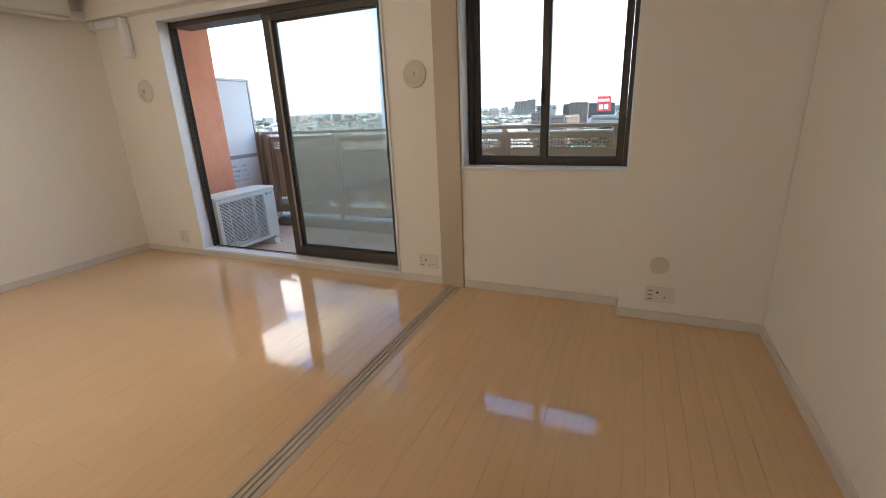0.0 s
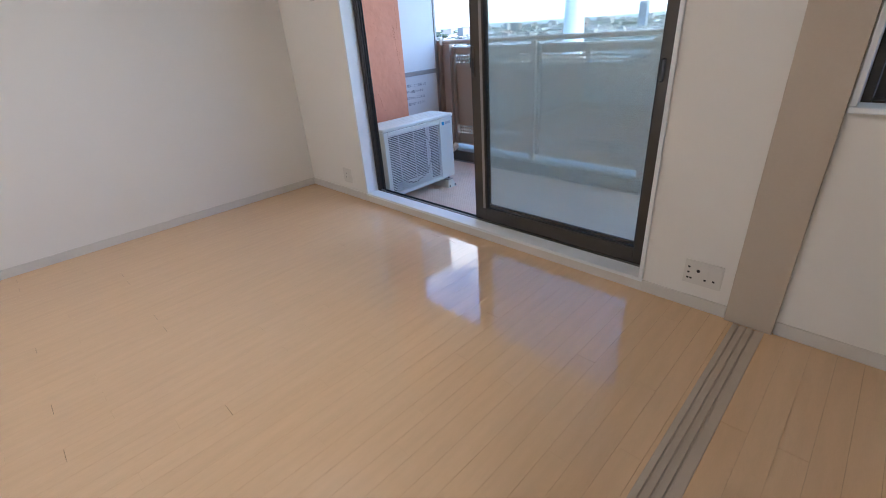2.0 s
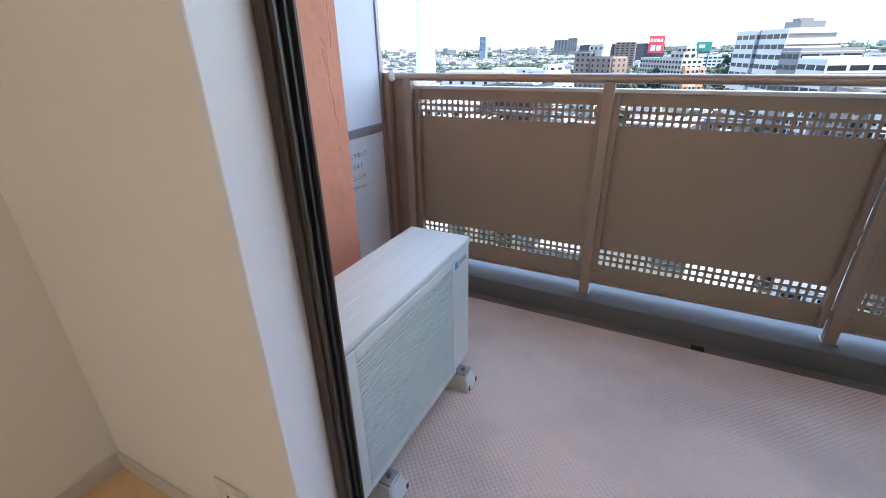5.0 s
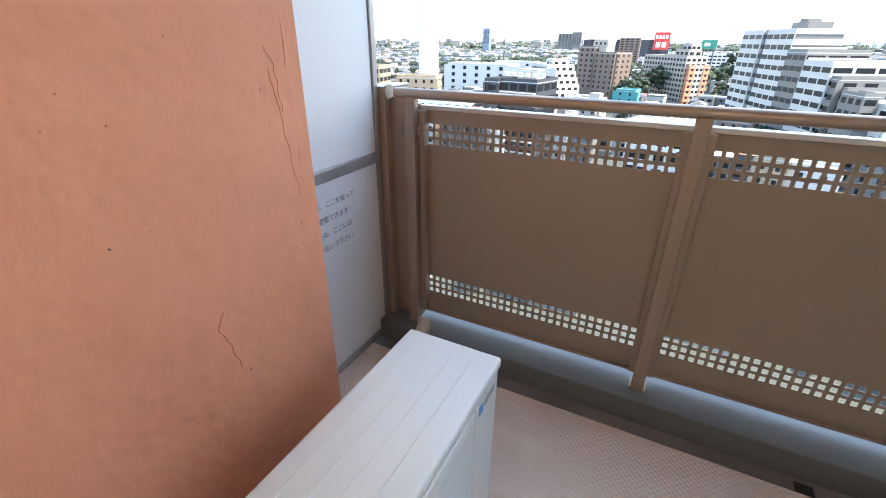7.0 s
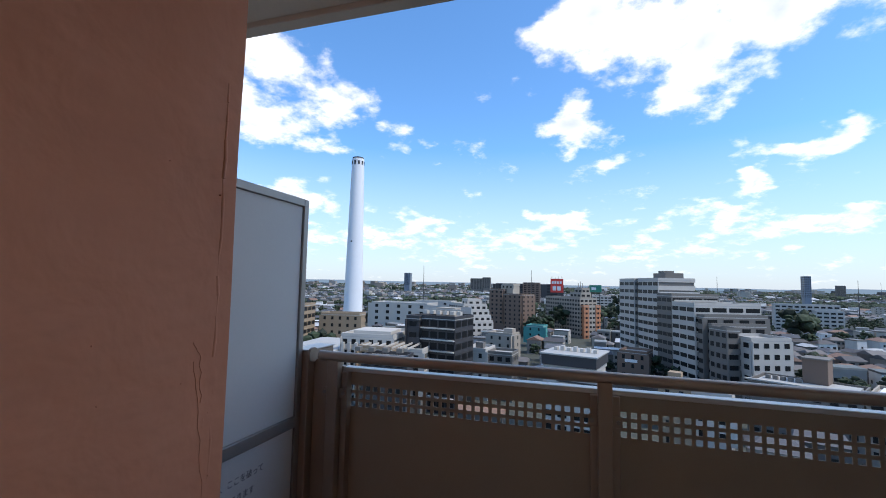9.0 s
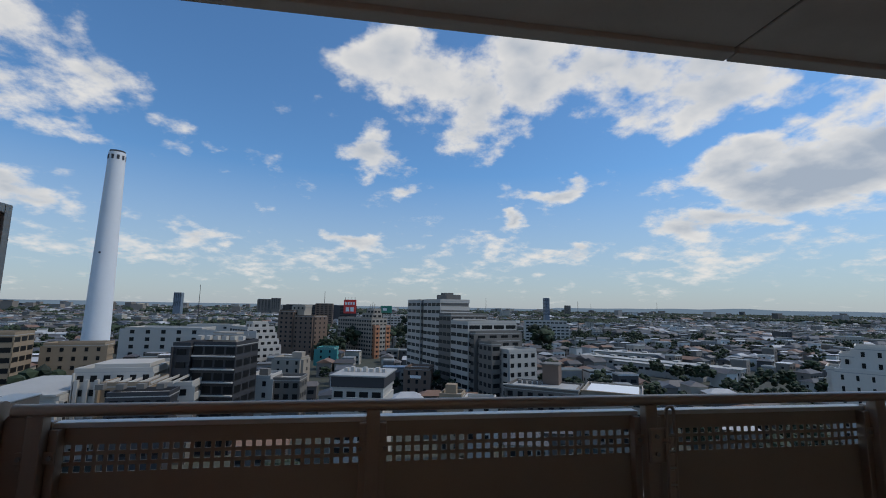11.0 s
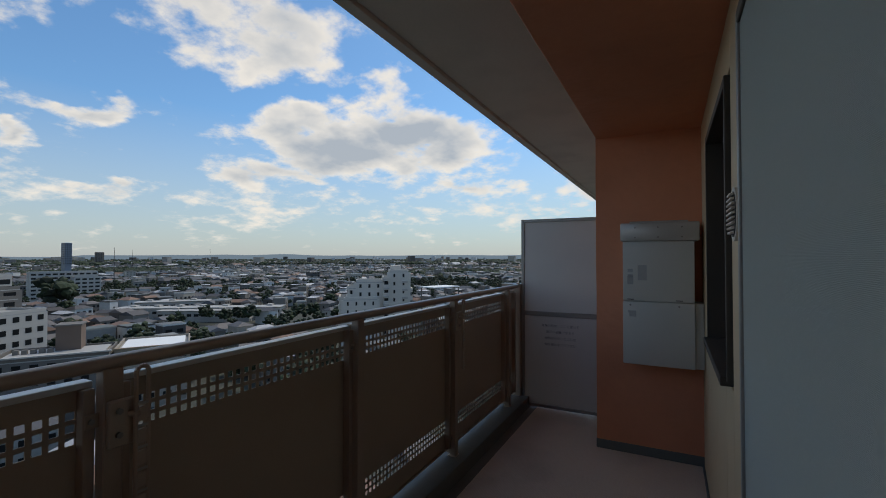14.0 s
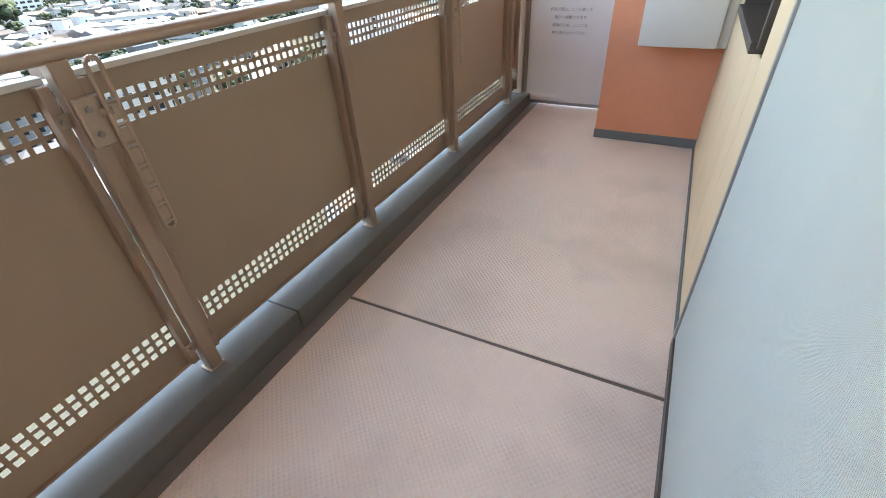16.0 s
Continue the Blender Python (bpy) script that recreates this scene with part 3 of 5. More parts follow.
outlet(0.575, 0, 0.172, 0.118, 0.120, [("insert", -0.026, 0), ("insert", 0.026, 0), ("slot", -0.012, 0.016), ("slot", -0.012, -0.016)], "beige two-gang outlet plate low on the wall")
sl = [("slot", -0.05 + a, b) for a in (-0.006, 0.007) for b in (-0.028, -0.002, 0.024)]
outlet(3.219, 0, 0.172, 0.150, 0.112, [("insert", -0.05, 0), ("insert", 0.0, 0), ("insert", 0.05, 0), ("jack", -0.018, 0.012), ("slot", 0.012, -0.024), ("slot", 0.045, -0.02)] + sl[:4], "beige three-gang outlet plate with aerial jack")
outlet(4.782, -0.147, 0.166, 0.155, 0.098, [("insert", -0.05, 0), ("insert", 0.0, 0), ("insert", 0.05, 0), ("jack", -0.012, 0.016), ("slot", 0.028, -0.012)] + sl, "beige three-gang outlet plate under a round cap")

# indoor air conditioner and its pipe duct, high on the side wall
ia = thing("indoor_air_conditioner", (0.11, -0.68, 2.06), "white wall-mounted indoor air conditioner", "air conditioner")
part("body", boxes([(0.002, 0.215, -1.06, -0.27, 2.105, 2.36)], 0.03, 3), M["ac"], ia, smooth=True)
part("louver", boxes([(0.10, 0.205, -1.03, -0.30, 2.092, 2.104)], 0.004), M["ac"], ia)
part("outlet_slot", boxes([(0.09, 0.10, -1.03, -0.30, 2.098, 2.106)]), M["ac_dark"], ia)
dct = thing("pipe_duct", (0.3, -0.04, 1.82), "white plastic pipe duct running into the wall", "duct")
part("duct_run", boxes([(0.004, 0.074, -0.268, -0.075, 2.12, 2.19)], 0.012, 2), M["white_trim"], dct, smooth=True)
part("duct_elbow", boxes([(0.004, 0.094, -0.074, -0.002, 2.06, 2.123)], 0.014, 2), M["white_trim"], dct, smooth=True)
part("duct_run", boxes([(0.095, 0.40, -0.066, -0.002, 2.055, 2.120)], 0.012, 2), M["white_trim"], dct, smooth=True)
part("duct_drop", boxes([(0.401, 0.475, -0.068, -0.002, 1.86, 2.120)], 0.014, 2), M["white_trim"], dct, smooth=True)
part("duct_end", boxes([(0.395, 0.481, -0.074, -0.002, 1.80, 1.862)], 0.012, 2), M["white_trim"], dct, smooth=True)

# ---- balcony ----
YK, YP = 1.770, 1.905     # kerb face, plane of the railing panels
XL, XRP = -0.16, 5.96     # partition screens
DROP = 0.035              # how far the deck lies under its first level
DECK = ("balcony_floor", "floor_joint", "gutter", "kerb", "slab_edge", "floor_drain", "pilaster_west", "pilaster_east", "orange_beam", "ceiling_slab", "slab_joint",
        "partition_screen", "balcony_railing", "laundry_pole_holder", "outdoor_unit", "drain_hose", "water_heater")
solid("balcony_floor", boxes([(-4.0, 2.814, 0.150, 1.69, ZB - 0.20, ZB), (2.832, 10.0, YO, 1.69, ZB - 0.20, ZB)], 0.002), M["vinyl"], "pinkish beige embossed vinyl sheet on the balcony")
solid("floor_joint", boxes([(2.8145, 2.8315, YO, 1.69, ZB - 0.20, ZB - 0.004)]), M["seal"], "dark sealed joint across the balcony floor")
solid("gutter", boxes([(-4.0, 10.0, 1.69, YK, ZB - 0.20, ZB - 0.012)]), M["gutter"], "dark grey coated drain channel")
for a, b in ((-4.0, 2.566), (2.572, 10.0)):
    solid("kerb", boxes([(a, b, YK, 2.10, ZB - 0.25, -0.037)], 0.006, 2), M["kerb"], "grey waterproofed concrete kerb under the railing")
solid("slab_edge", boxes([(-4.0, 10.0, 1.69, 2.12, ZB - 0.55, ZB - 0.251)]), M["soffit"], "concrete slab edge under the balcony")
drain = solid("floor_drain", boxes([(1.66, 1.72, 1.70, 1.745, ZB - 0.012, ZB - 0.006)], 0.002), M["black"], "small dark drain hole in the channel")

# facade behind the door and window
fac = thing("facade_wall", (2.5, 0.2, ZB), "cream siding facade behind the balcony", "wall", kind="structure")
part("wall_core", boxes([(-4.0, DX0 - 0.002, 0.132, 0.150, -0.4, 2.9), (DX0 - 0.002, DX1 + 0.002, 0.132, YO - 0.014, DZ1 + 0.001, 2.9), (DX0 - 0.002, 1.80, 0.132, 0.150, -0.4, -0.062), (1.80, DX1 + 0.002, 0.132, YO - 0.014, -0.4, -0.062),
                         (DX1 + 0.002, WX0 - 0.002, 0.132, YO - 0.014, -0.4, 2.9), (WX0 - 0.002, WX1 + 0.002, 0.132, YO - 0.014, -0.4, WZ0 - 0.022),
                         (WX0 - 0.002, WX1 + 0.002, 0.132, YO - 0.014, WZ1 + 0.001, 2.9), (WX1 + 0.002, 10, 0.132, YO - 0.014, -0.4, 2.9)]), M["seal"], fac)
for x0, x1, z0, z1 in ((2.99, 3.245, ZB - DROP, 2.33), (3.25, 3.512, ZB - DROP, 2.33), (3.514, 3.76, ZB - DROP, 0.846), (3.765, 4.21, ZB - DROP, 0.846), (4.215, 4.556, ZB - DROP, 0.846), (4.560, 4.80, ZB - DROP, 2.33),
                       (4.805, 5.256, ZB - DROP, 2.33), (0.82, 1.9, 2.075, 2.33), (1.905, 2.985, 2.075, 2.33), (3.514, 4.556, 2.075, 2.33)):
    part("siding_panel", boxes([(x0, x1, YO - 0.014, YO, z0 + 0.004, z1)], 0.002), M["cream"], fac)
part("siding_panel", boxes([(-3.9, 0.818, 0.1505, 0.165, ZB - DROP + 0.004, 2.33)], 0.002), M["cream"], fac)
part("skirting_bead", boxes([(2.99, 5.25, YO + 0.001, YO + 0.014, ZB - DROP, ZB - DROP + 0.022)], 0.003), M["kerb"], fac, "grey sealing bead at the foot of the wall")
hood = thing("vent_hood", (3.187, YO, 1.40), "round pale vent hood with louvres on the facade", "vent")
part("ring", rod((3.187, YO, 1.487), (3.187, YO + 0.03, 1.487), 0.085, 32), M["vent"], hood, smooth=True)
part("hollow", rod((3.187, YO + 0.0305, 1.487), (3.187, YO + 0.032, 1.487), 0.072, 32), M["black"], hood)
for k in range(9):
    zz = 1.487 - 0.06 + k * 0.015
    w = math.sqrt(max(0.072 ** 2 - (zz - 1.487) ** 2, 0)) * 0.98
    part("slat", boxes([(3.187 - w, 3.187 + w, YO + 0.033, YO + 0.043, zz - 0.003, zz + 0.004)], 0.001), M["vent"], hood)

# orange frame of pilasters and beam
PZ = 2.345


def bulge(bm, amp):
    """Hand-trowelled unevenness on a subdivided surface."""
    for v in bm.verts:
        d = Vector((noise.noise(v.co * 2.3 + Vector((5, 1, 2))), noise.noise(v.co * 2.3), 0)) * amp
        v.co += d
    return bm


def pilaster(x0, x1, name):
    e = thing(name, ((x0 + x1) / 2, 0.6, ZB), "orange trowelled and painted pilaster with small cracks", "pilaster", kind="structure")
    bm = boxes([(x0, x1, 0.151, 1.007, ZB + 0.072, PZ + 0.02)])
    bmesh.ops.subdivide_edges(bm, edges=bm.edges[:], cuts=22, use_grid_fill=True)
    bulge(bm, 0.004)
    part("shaft", bm, M["orange"], e, smooth=True)
    part("plinth", boxes([(x0 - 0.004, x1 + 0.004, 0.151, 1.012, ZB, ZB + 0.071)], 0.003), M["kerb"], e, "blue-grey waterproofed foot")
    return e


pw_ = pilaster(-0.50, 0.235, "pilaster_west")
for path in (((0.691, 0.762), (0.672, 0.724), (0.694, 0.675), (0.703, 0.607)), ((0.911, 1.281), (0.932, 1.246), (0.937, 1.148)), ((0.914, 1.24), (0.934, 1.13), (0.955, 0.945))):
    rb = bmesh.new()
    rr = random.Random(len(path))
    for (ya, za), (yb, zb_) in zip(path, path[1:]):
        prevp = (0.236, ya, za)
        for q in range(1, 7):
            f = q / 6
            nxt = (0.236, ya + (yb - ya) * f + rr.uniform(-0.004, 0.004) * (q < 6), za + (zb_ - za) * f)
            rod(prevp, nxt, 0.0024, 6, bm=rb)
            prevp = nxt
    part("paint_crack", rb, M["orange"], pw_, "raised crack in the paint")
rr = random.Random(31)
for yr, amp, z0_, z1_ in ((0.968, 0.003, 0.25, 2.1), (0.948, 0.004, 0.75, 1.25)):  # trowel ridges beside the edge
    rb, prevp = bmesh.new(), (0.2312, yr, z0_)
    n_ = int((z1_ - z0_) / 0.045)
    for q in range(1, n_):
        nxt = (0.2312 + rr.uniform(-0.001, 0.001), yr + rr.uniform(-amp, amp), z0_ + (z1_ - z0_) * q / n_)
        rod(prevp, nxt, rr.uniform(0.0045, 0.0065), 12, bm=rb)
        prevp = nxt
    part("trowel_ridge", rb, M["orange"], pw_, "raised ridge of the render", smooth=True)
for k in range(26):
    rr = random.Random(100 + k)
    yy_, zz_ = rr.uniform(0.45, 0.98), rr.uniform(0.3, 1.8)
    part("paint_pit", rod((0.2330, yy_, zz_), (0.2385, yy_, zz_), rr.uniform(0.0010, 0.0022), 7), M["orange" if k % 5 else "seal"], pw_)
pilaster(5.257, 6.40, "pilaster_east")
solid("orange_beam", boxes([(-4.0, 10.0, 0.166, 1.000, PZ, 2.80)], 0.004), M["orange"], "orange painted beam under the balcony slab")
for a, b in ((-4.0, 2.816), (2.830, 12.5)):
    solid("ceiling_slab", boxes([(a, b, 1.001, 1.95, 2.755, 2.95), (a, b, 1.951, 2.03, 2.727, 3.0)], 0.004), M["soffit"], "grey-beige painted underside of the balcony above")
solid("slab_joint", boxes([(2.8165, 2.8295, 1.001, 2.02, 2.765, 2.94)]), M["seal"], "dark joint in the slab above")


def partition(x, side, name_label):
    """Escape partition: aluminium frame, two boards, printed notice."""
    e = thing("partition_screen", (x, 1.4, ZB), name_label, "partition", group="balcony partitions")
    y0, y1, z0, z1 = 0.90, 1.845, ZB + 0.010, 1.775
    a, b = x - 0.016, x + 0.016
    for d in ((a, b, y1 - 0.032, y1, z0, z1), (a, b, y0, y0 + 0.03, z0, z1)):
        part("frame_post", boxes([d], 0.002), M["screenframe"], e)
    for zc, h in ((z0 + 0.014, 0.014), (z1 - 0.016, 0.016), (0.815, 0.023)):
        part("frame_rail", boxes([(a - 0.001, b + 0.001, y0 + 0.03, y1 - 0.0325, zc - h, zc + h)], 0.002), M["screenframe"], e)
    for lo, hi in ((z0 + 0.029, 0.791), (0.839, z1 - 0.033)):
        part("board", boxes([(x - 0.006, x + 0.006, y0 + 0.031, y1 - 0.033, lo, hi)], 0.001), M["screenboard"], e)
    part("hinge_bracket", boxes([(x - 0.02, x + 0.02, y1 + 0.001, y1 + 0.03, 0.78, 0.85)], 0.002), M["rail"], e)
    lines = ("非常の際は、ここを破って", "隣戸へ避難できます", "避難のため、ここには", "物を置かないで下さい")
    for k, t in enumerate(lines):
        face = x + side * 0.0068
        m = Matrix.Translation((face, 1.452, 0.697 - k * 0.062)) @ Matrix.Rotation(side * radians(90), 4, "Z") @ Matrix.Rotation(radians(90), 4, "X")
        words("notice_line", t, 0.031, m, M["ink"], e, "grey printed evacuation notice")
    return e


partition(XL, 1, "pale grey escape partition board beside the outdoor unit")
partition(XRP, -1, "pale grey escape partition board beside the orange pilaster")

# railing
rl = thing("balcony_railing", (2.9, 1.89, -0.037), "bronze-brown balcony railing with perforated panels", "railing", kind="structure")
part("handrail", rod((XL + 0.09, 1.868, 1.092), (XRP - 0.09, 1.868, 1.092), 0.0215, 20), M["rail_top"], rl, "round anodised handrail", smooth=True)
POSTS = [0.005, 1.100, 2.203, 3.300, 4.400, 5.575]
for i, x in enumerate(POSTS):
    po = part("post", boxes([(x - 0.025, x + 0.025, 1.846, 1.890, -0.037, 1.078)], 0.003), M["rail"], rl)
    part("post_web", boxes([(x - 0.004, x + 0.004, 1.8905, 1.9, -0.037, 1.05)] if i in (1, 2) else [(x - 0.019, x + (0.028 if i == 0 else 0.019), 1.8905, 1.915 if i == 0 else 1.922, -0.02, 1.05)], 0.001), M["rail"], po)
    for zz in (0.10, 0.94):
        part("bracket", boxes([(x - 0.058, x + 0.058, 1.868, 1.8735, zz - 0.020, zz + 0.020)], 0.002), M["rail"], po)
        for sx in (-0.045, 0.045):
            part("bolt", rod((x + sx, 1.868, zz), (x + sx, 1.861, zz), 0.008, 6), M["screw"], po)
    part("post_foot", boxes([(x - 0.032, x + 0.032, 1.840, 1.906, -0.0372, -0.030)], 0.002), M["rail"], po)
for x in (XL - 0.0, XRP + 0.0):
    e = part("end_post", boxes([(x - 0.045, x + 0.045, 1.847, 2.05, -0.037, 1.108)], 0.004), M["rail"], rl)
    part("post_cap", boxes([(x - 0.048, x + 0.048, 1.844, 2.053, 1.109, 1.115)], 0.002), M["lip"], e, "pale metal cap")
    s = 1 if x < 1 else -1
    if s > 0:
        part("end_filler", boxes([(x + 0.046, -0.021, 1.892, 1.925, -0.03, 1.07)], 0.002), M["rail"], rl)
    part("end_flange", rod((x + s * 0.046, 1.868, 1.092), (x + s * 0.058, 1.868, 1.092), 0.032, 20), M["rail"], rl, smooth=True)


def perforated(x0, x1, z0, z1, y):
    """Sheet with two bands of three rows of square holes."""
    pitch, hole = 0.0345, 0.021
    n = int((x1 - x0 - 0.03) / pitch)
    off = ((x1 - x0) - n * pitch + (pitch - hole)) / 2
    xs = [x0]
    for i in range(n):
        xs += [x0 + off + i * pitch, x0 + off + i * pitch + hole]
    xs.append(x1)
    zs = [z0]
    for base in (0.125, 0.877):
        for i in range(3):
            zs += [base + i * pitch, base + i * pitch + hole]
    zs.append(z1)
    bm = bmesh.new()
    g = [[bm.verts.new((x, y, z)) for x in xs] for z in zs]
    for j in range(len(zs) - 1):
        for i in range(len(xs) - 1):
            if i % 2 == 1 and j % 2 == 1:
                continue
            bm.faces.new((g[j][i], g[j][i + 1], g[j + 1][i + 1], g[j + 1][i]))
    bmesh.ops.recalc_face_normals(bm, faces=bm.faces)
    bmesh.ops.solidify(bm, geom=bm.faces[:], thickness=0.003)
    return bm


ENDS = [(0.034, 1.078), (1.124, 2.172), (2.236, 3.274), (3.328, 4.374), (4.428, 5.548), (5.603, 5.86)]
for x0, x1 in ENDS:
    pn = part("panel", perforated(x0, x1, 0.018, 1.025, 1.918), M["panel"], rl, "brown perforated metal sheet")
    part("panel_lip", boxes([(x0 - 0.004, x1 + 0.004, 1.899, 1.945, 1.026, 1.044)], 0.002), M["lip"], pn, "pale metal top edge")
    part("panel_lip", boxes([(x0, x1, 1.902, 1.935, 0.006, 0.0175)], 0.002), M["rail"], pn)
    for xx in (x0 - 0.001, x1 - 0.027):
        part("stiffener", boxes([(xx, xx + 0.028, 1.878, 1.9165, 0.018, 1.0255)], 0.002), M["rail"], pn)


def pole_holder(x, z):
    """Laundry-pole arm hanging from the railing: a long flat loop with rungs and its bracket."""
    e = thing("laundry_pole_holder", (x, 1.82, z - 0.50), "bronze slotted laundry pole holder folded down on the railing", "pole holder", group="laundry pole holders")
    y = 1.818
    bm = bmesh.new()
    pts = []
    w, top, bot = 0.0165, z, z - 0.50
    for k in range(9):
        a = math.pi * k / 8
        pts.append((x + w * math.cos(a), y, top - w + w * math.sin(a)))
    for k in range(9):
        a = math.pi + math.pi * k / 8
        pts.append((x + w * math.cos(a), y, bot + w + w * math.sin(a)))
    for a, b in zip(pts, pts[1:] + pts[:1]):
        rod(a, b, 0.0065, 8, bm=bm)
    part("arm", bm, M["rail_top"], e, smooth=True)
    gaps = [top - 0.105 - k * 0.062 for k in range(7)]
    lows = [bot + 0.012] + [g + 0.011 for g in gaps[::-1]]
    tops = [g - 0.011 for g in gaps[::-1]]
    for lo, hi in zip(lows, tops):
        part("arm_web", boxes([(x - w, x + w, y - 0.003, y + 0.003, lo, hi)], 0.001), M["rail_top"], e)
    for g in gaps:
        part("slot_tongue", boxes([(x - w * 0.9, x + w * 0.9, y - 0.0055, y - 0.0035, g - 0.004, g + 0.004)], 0.0008), M["stain"], e, "bright edge of a slot")
    part("mount", boxes([(x - 0.080, x - 0.002, 1.828, 1.8455, z - 0.215, z - 0.085)], 0.004), M["rail_top"], e, "bolted mounting plate")
    part("pivot", rod((x - 0.03, 1.830, z - 0.13), (x - 0.005, 1.815, z - 0.13), 0.010, 12), M["rail"], e, smooth=True)
    for zz in (z - 0.115, z - 0.18):
        part("bolt", rod((x - 0.055, 1.828, zz), (x - 0.055, 1.820, zz), 0.009, 6), M["screw"], e)
    return e


pole_holder(2.262, 1.076)
pole_holder(4.458, 1.076)

# ---- outdoor unit ----
ac = thing("outdoor_unit", (0.6, 0.69, ZB), "ivory outdoor air-conditioning unit with slatted fan grille on plastic feet", "air conditioner")
AX0, AX1, AY0, AY1, AZ0, AZ1 = 0.455, 0.728, 0.283, 1.099, -0.055, 0.500
part("body", boxes([(AX0, AX1 - 0.002, AY0, AY0 + 0.02, AZ0, AZ1), (AX0, AX1 - 0.002, AY1 - 0.02, AY1, AZ0, AZ1), (AX0, AX0 + 0.012, AY0 + 0.02, AY1 - 0.02, AZ0, AZ1), (AX0, AX1 - 0.004, AY0 + 0.02, AY1 - 0.02, AZ0, AZ0 + 0.02)], 0.003), M["ac"], ac)
part("side_panel", boxes([(AX1 - 0.014, AX1, 0.952, AY1 - 0.001, AZ0 + 0.001, AZ1)], 0.004, 2), M["ac"], ac)
lid = part("lid", boxes([(AX0 - 0.006, AX1 + 0.006, AY0 - 0.006, AY1 + 0.006, AZ1 + 0.001, 0.533)], 0.010, 3), M["ac"], ac, smooth=True)
for k in range(4):
    part("lid_rib", boxes([(AX0 + 0.045 + k * 0.055, AX0 + 0.049 + k * 0.055, AY0 + 0.05, AY1 - 0.06, 0.5325, 0.5350)], 0.001), M["ac"], lid)
tri = bmesh.new()
tb_, tt_ = ([tri.verts.new((x, y, z)) for x, y in ((0.700, 0.600), (0.700, 0.640), (0.668, 0.640))] for z in (0.5325, 0.5345))
tri.faces.new(tb_[::-1])
tri.faces.new(tt_)
for k in range(3):
    tri.faces.new((tb_[k], tb_[(k + 1) % 3], tt_[(k + 1) % 3], tt_[k]))
bmesh.ops.recalc_face_normals(tri, faces=tri.faces)
part("arrow_mark", tri, M["ac"], lid, "small raised triangle")
part("front_frame", boxes([(AX1 - 0.004, AX1 + 0.008, AY0 + 0.002, AY0 + 0.045, AZ0, AZ1), (AX1 - 0.004, AX1 + 0.008, 0.925, 0.950, AZ0, AZ1),
                           (AX1 - 0.004, AX1 + 0.008, AY0 + 0.045, 0.925, AZ1 - 0.035, AZ1), (AX1 - 0.004, AX1 + 0.008, AY0 + 0.045, 0.925, AZ0, AZ0 + 0.03)], 0.003), M["ac"], ac)
# back sheet and shroud plates coloured near-black in place of shade behind the slats
part("cavity_shade", boxes([(AX0 + 0.06, AX0 + 0.065, AY0 + 0.03, 0.945, AZ0 + 0.025, AZ1 - 0.01)]), M["ac_dark"], ac)
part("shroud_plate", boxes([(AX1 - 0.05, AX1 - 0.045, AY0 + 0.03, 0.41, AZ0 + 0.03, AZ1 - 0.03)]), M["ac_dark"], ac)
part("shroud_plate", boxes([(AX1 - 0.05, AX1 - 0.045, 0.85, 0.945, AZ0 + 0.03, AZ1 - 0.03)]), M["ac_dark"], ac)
fan_c = (AX1 - 0.085, 0.632, 0.222)
fb = bmesh.new()
for k in range(3):
    a0 = k * 2.0944
    ring = []
    for s in range(7):
        a = a0 + s * 0.22
        ring.append([fb.verts.new((fan_c[0] + 0.05 * (s / 6 - 0.5), fan_c[1] + r * math.cos(a), fan_c[2] + r * math.sin(a))) for r in (0.05, 0.13, 0.205)])
    for s in range(6):
        for q in range(2):
            fb.faces.new((ring[s][q], ring[s][q + 1], ring[s + 1][q + 1], ring[s + 1][q]))
bmesh.ops.solidify(fb, geom=fb.faces[:], thickness=0.003)
fan = part("fan", fb, M["ac_fan"], ac, "dark three-bladed fan", smooth=True)
part("hub", rod((fan_c[0] - 0.03, fan_c[1], fan_c[2]), (fan_c[0] + 0.03, fan_c[1], fan_c[2]), 0.05, 24), M["ac_fan"], fan, smooth=True)
ringm = bmesh.new()
for k in range(36):
    a, b = 2 * math.pi * k / 36, 2 * math.pi * (k + 1) / 36
    rod((AX1 - 0.045, fan_c[1] + 0.222 * math.cos(a), fan_c[2] + 0.222 * math.sin(a)), (AX1 - 0.045, fan_c[1] + 0.222 * math.cos(b), fan_c[2] + 0.222 * math.sin(b)), 0.008, 6, bm=ringm)
part("fan_ring", ringm, M["ac_fan"], ac)
ns = 34
slat_bm = boxes([(-0.004, 0.004, -0.2985, 0.2985, -0.0030, 0.0030)], 0.001)
slat_me = mesh_of("grille_slat", slat_bm, M["ac"])
for k in range(ns):
    o = new("grille_slat", slat_me)
    o.parent, o.location = ac, Vector((AX1 + 0.004, 0.6265, AZ0 + 0.036 + k * (AZ1 - AZ0 - 0.076) / (ns - 1))) - ac.location
for k in range(3):
    yy = AY0 + 0.16 + k * 0.17
    part("grille_bar", boxes([(AX1 - 0.006, AX1 - 0.001, yy - 0.003, yy + 0.003, AZ0 + 0.03, AZ1 - 0.035)]), M["ac"], ac)
part("maker_mark", boxes([(AX1 + 0.0005, AX1 + 0.002, 0.962, 0.992, 0.440, 0.470)], 0.0005), M["blue"], ac, "small blue emblem")
for k in range(5):
    part("letter_bar", boxes([(AX1 + 0.0005, AX1 + 0.0018, 1.004 + k * 0.014, 1.013 + k * 0.014, 0.446, 0.468)]), M["grey_mark"], ac, "grey unreadable lettering")
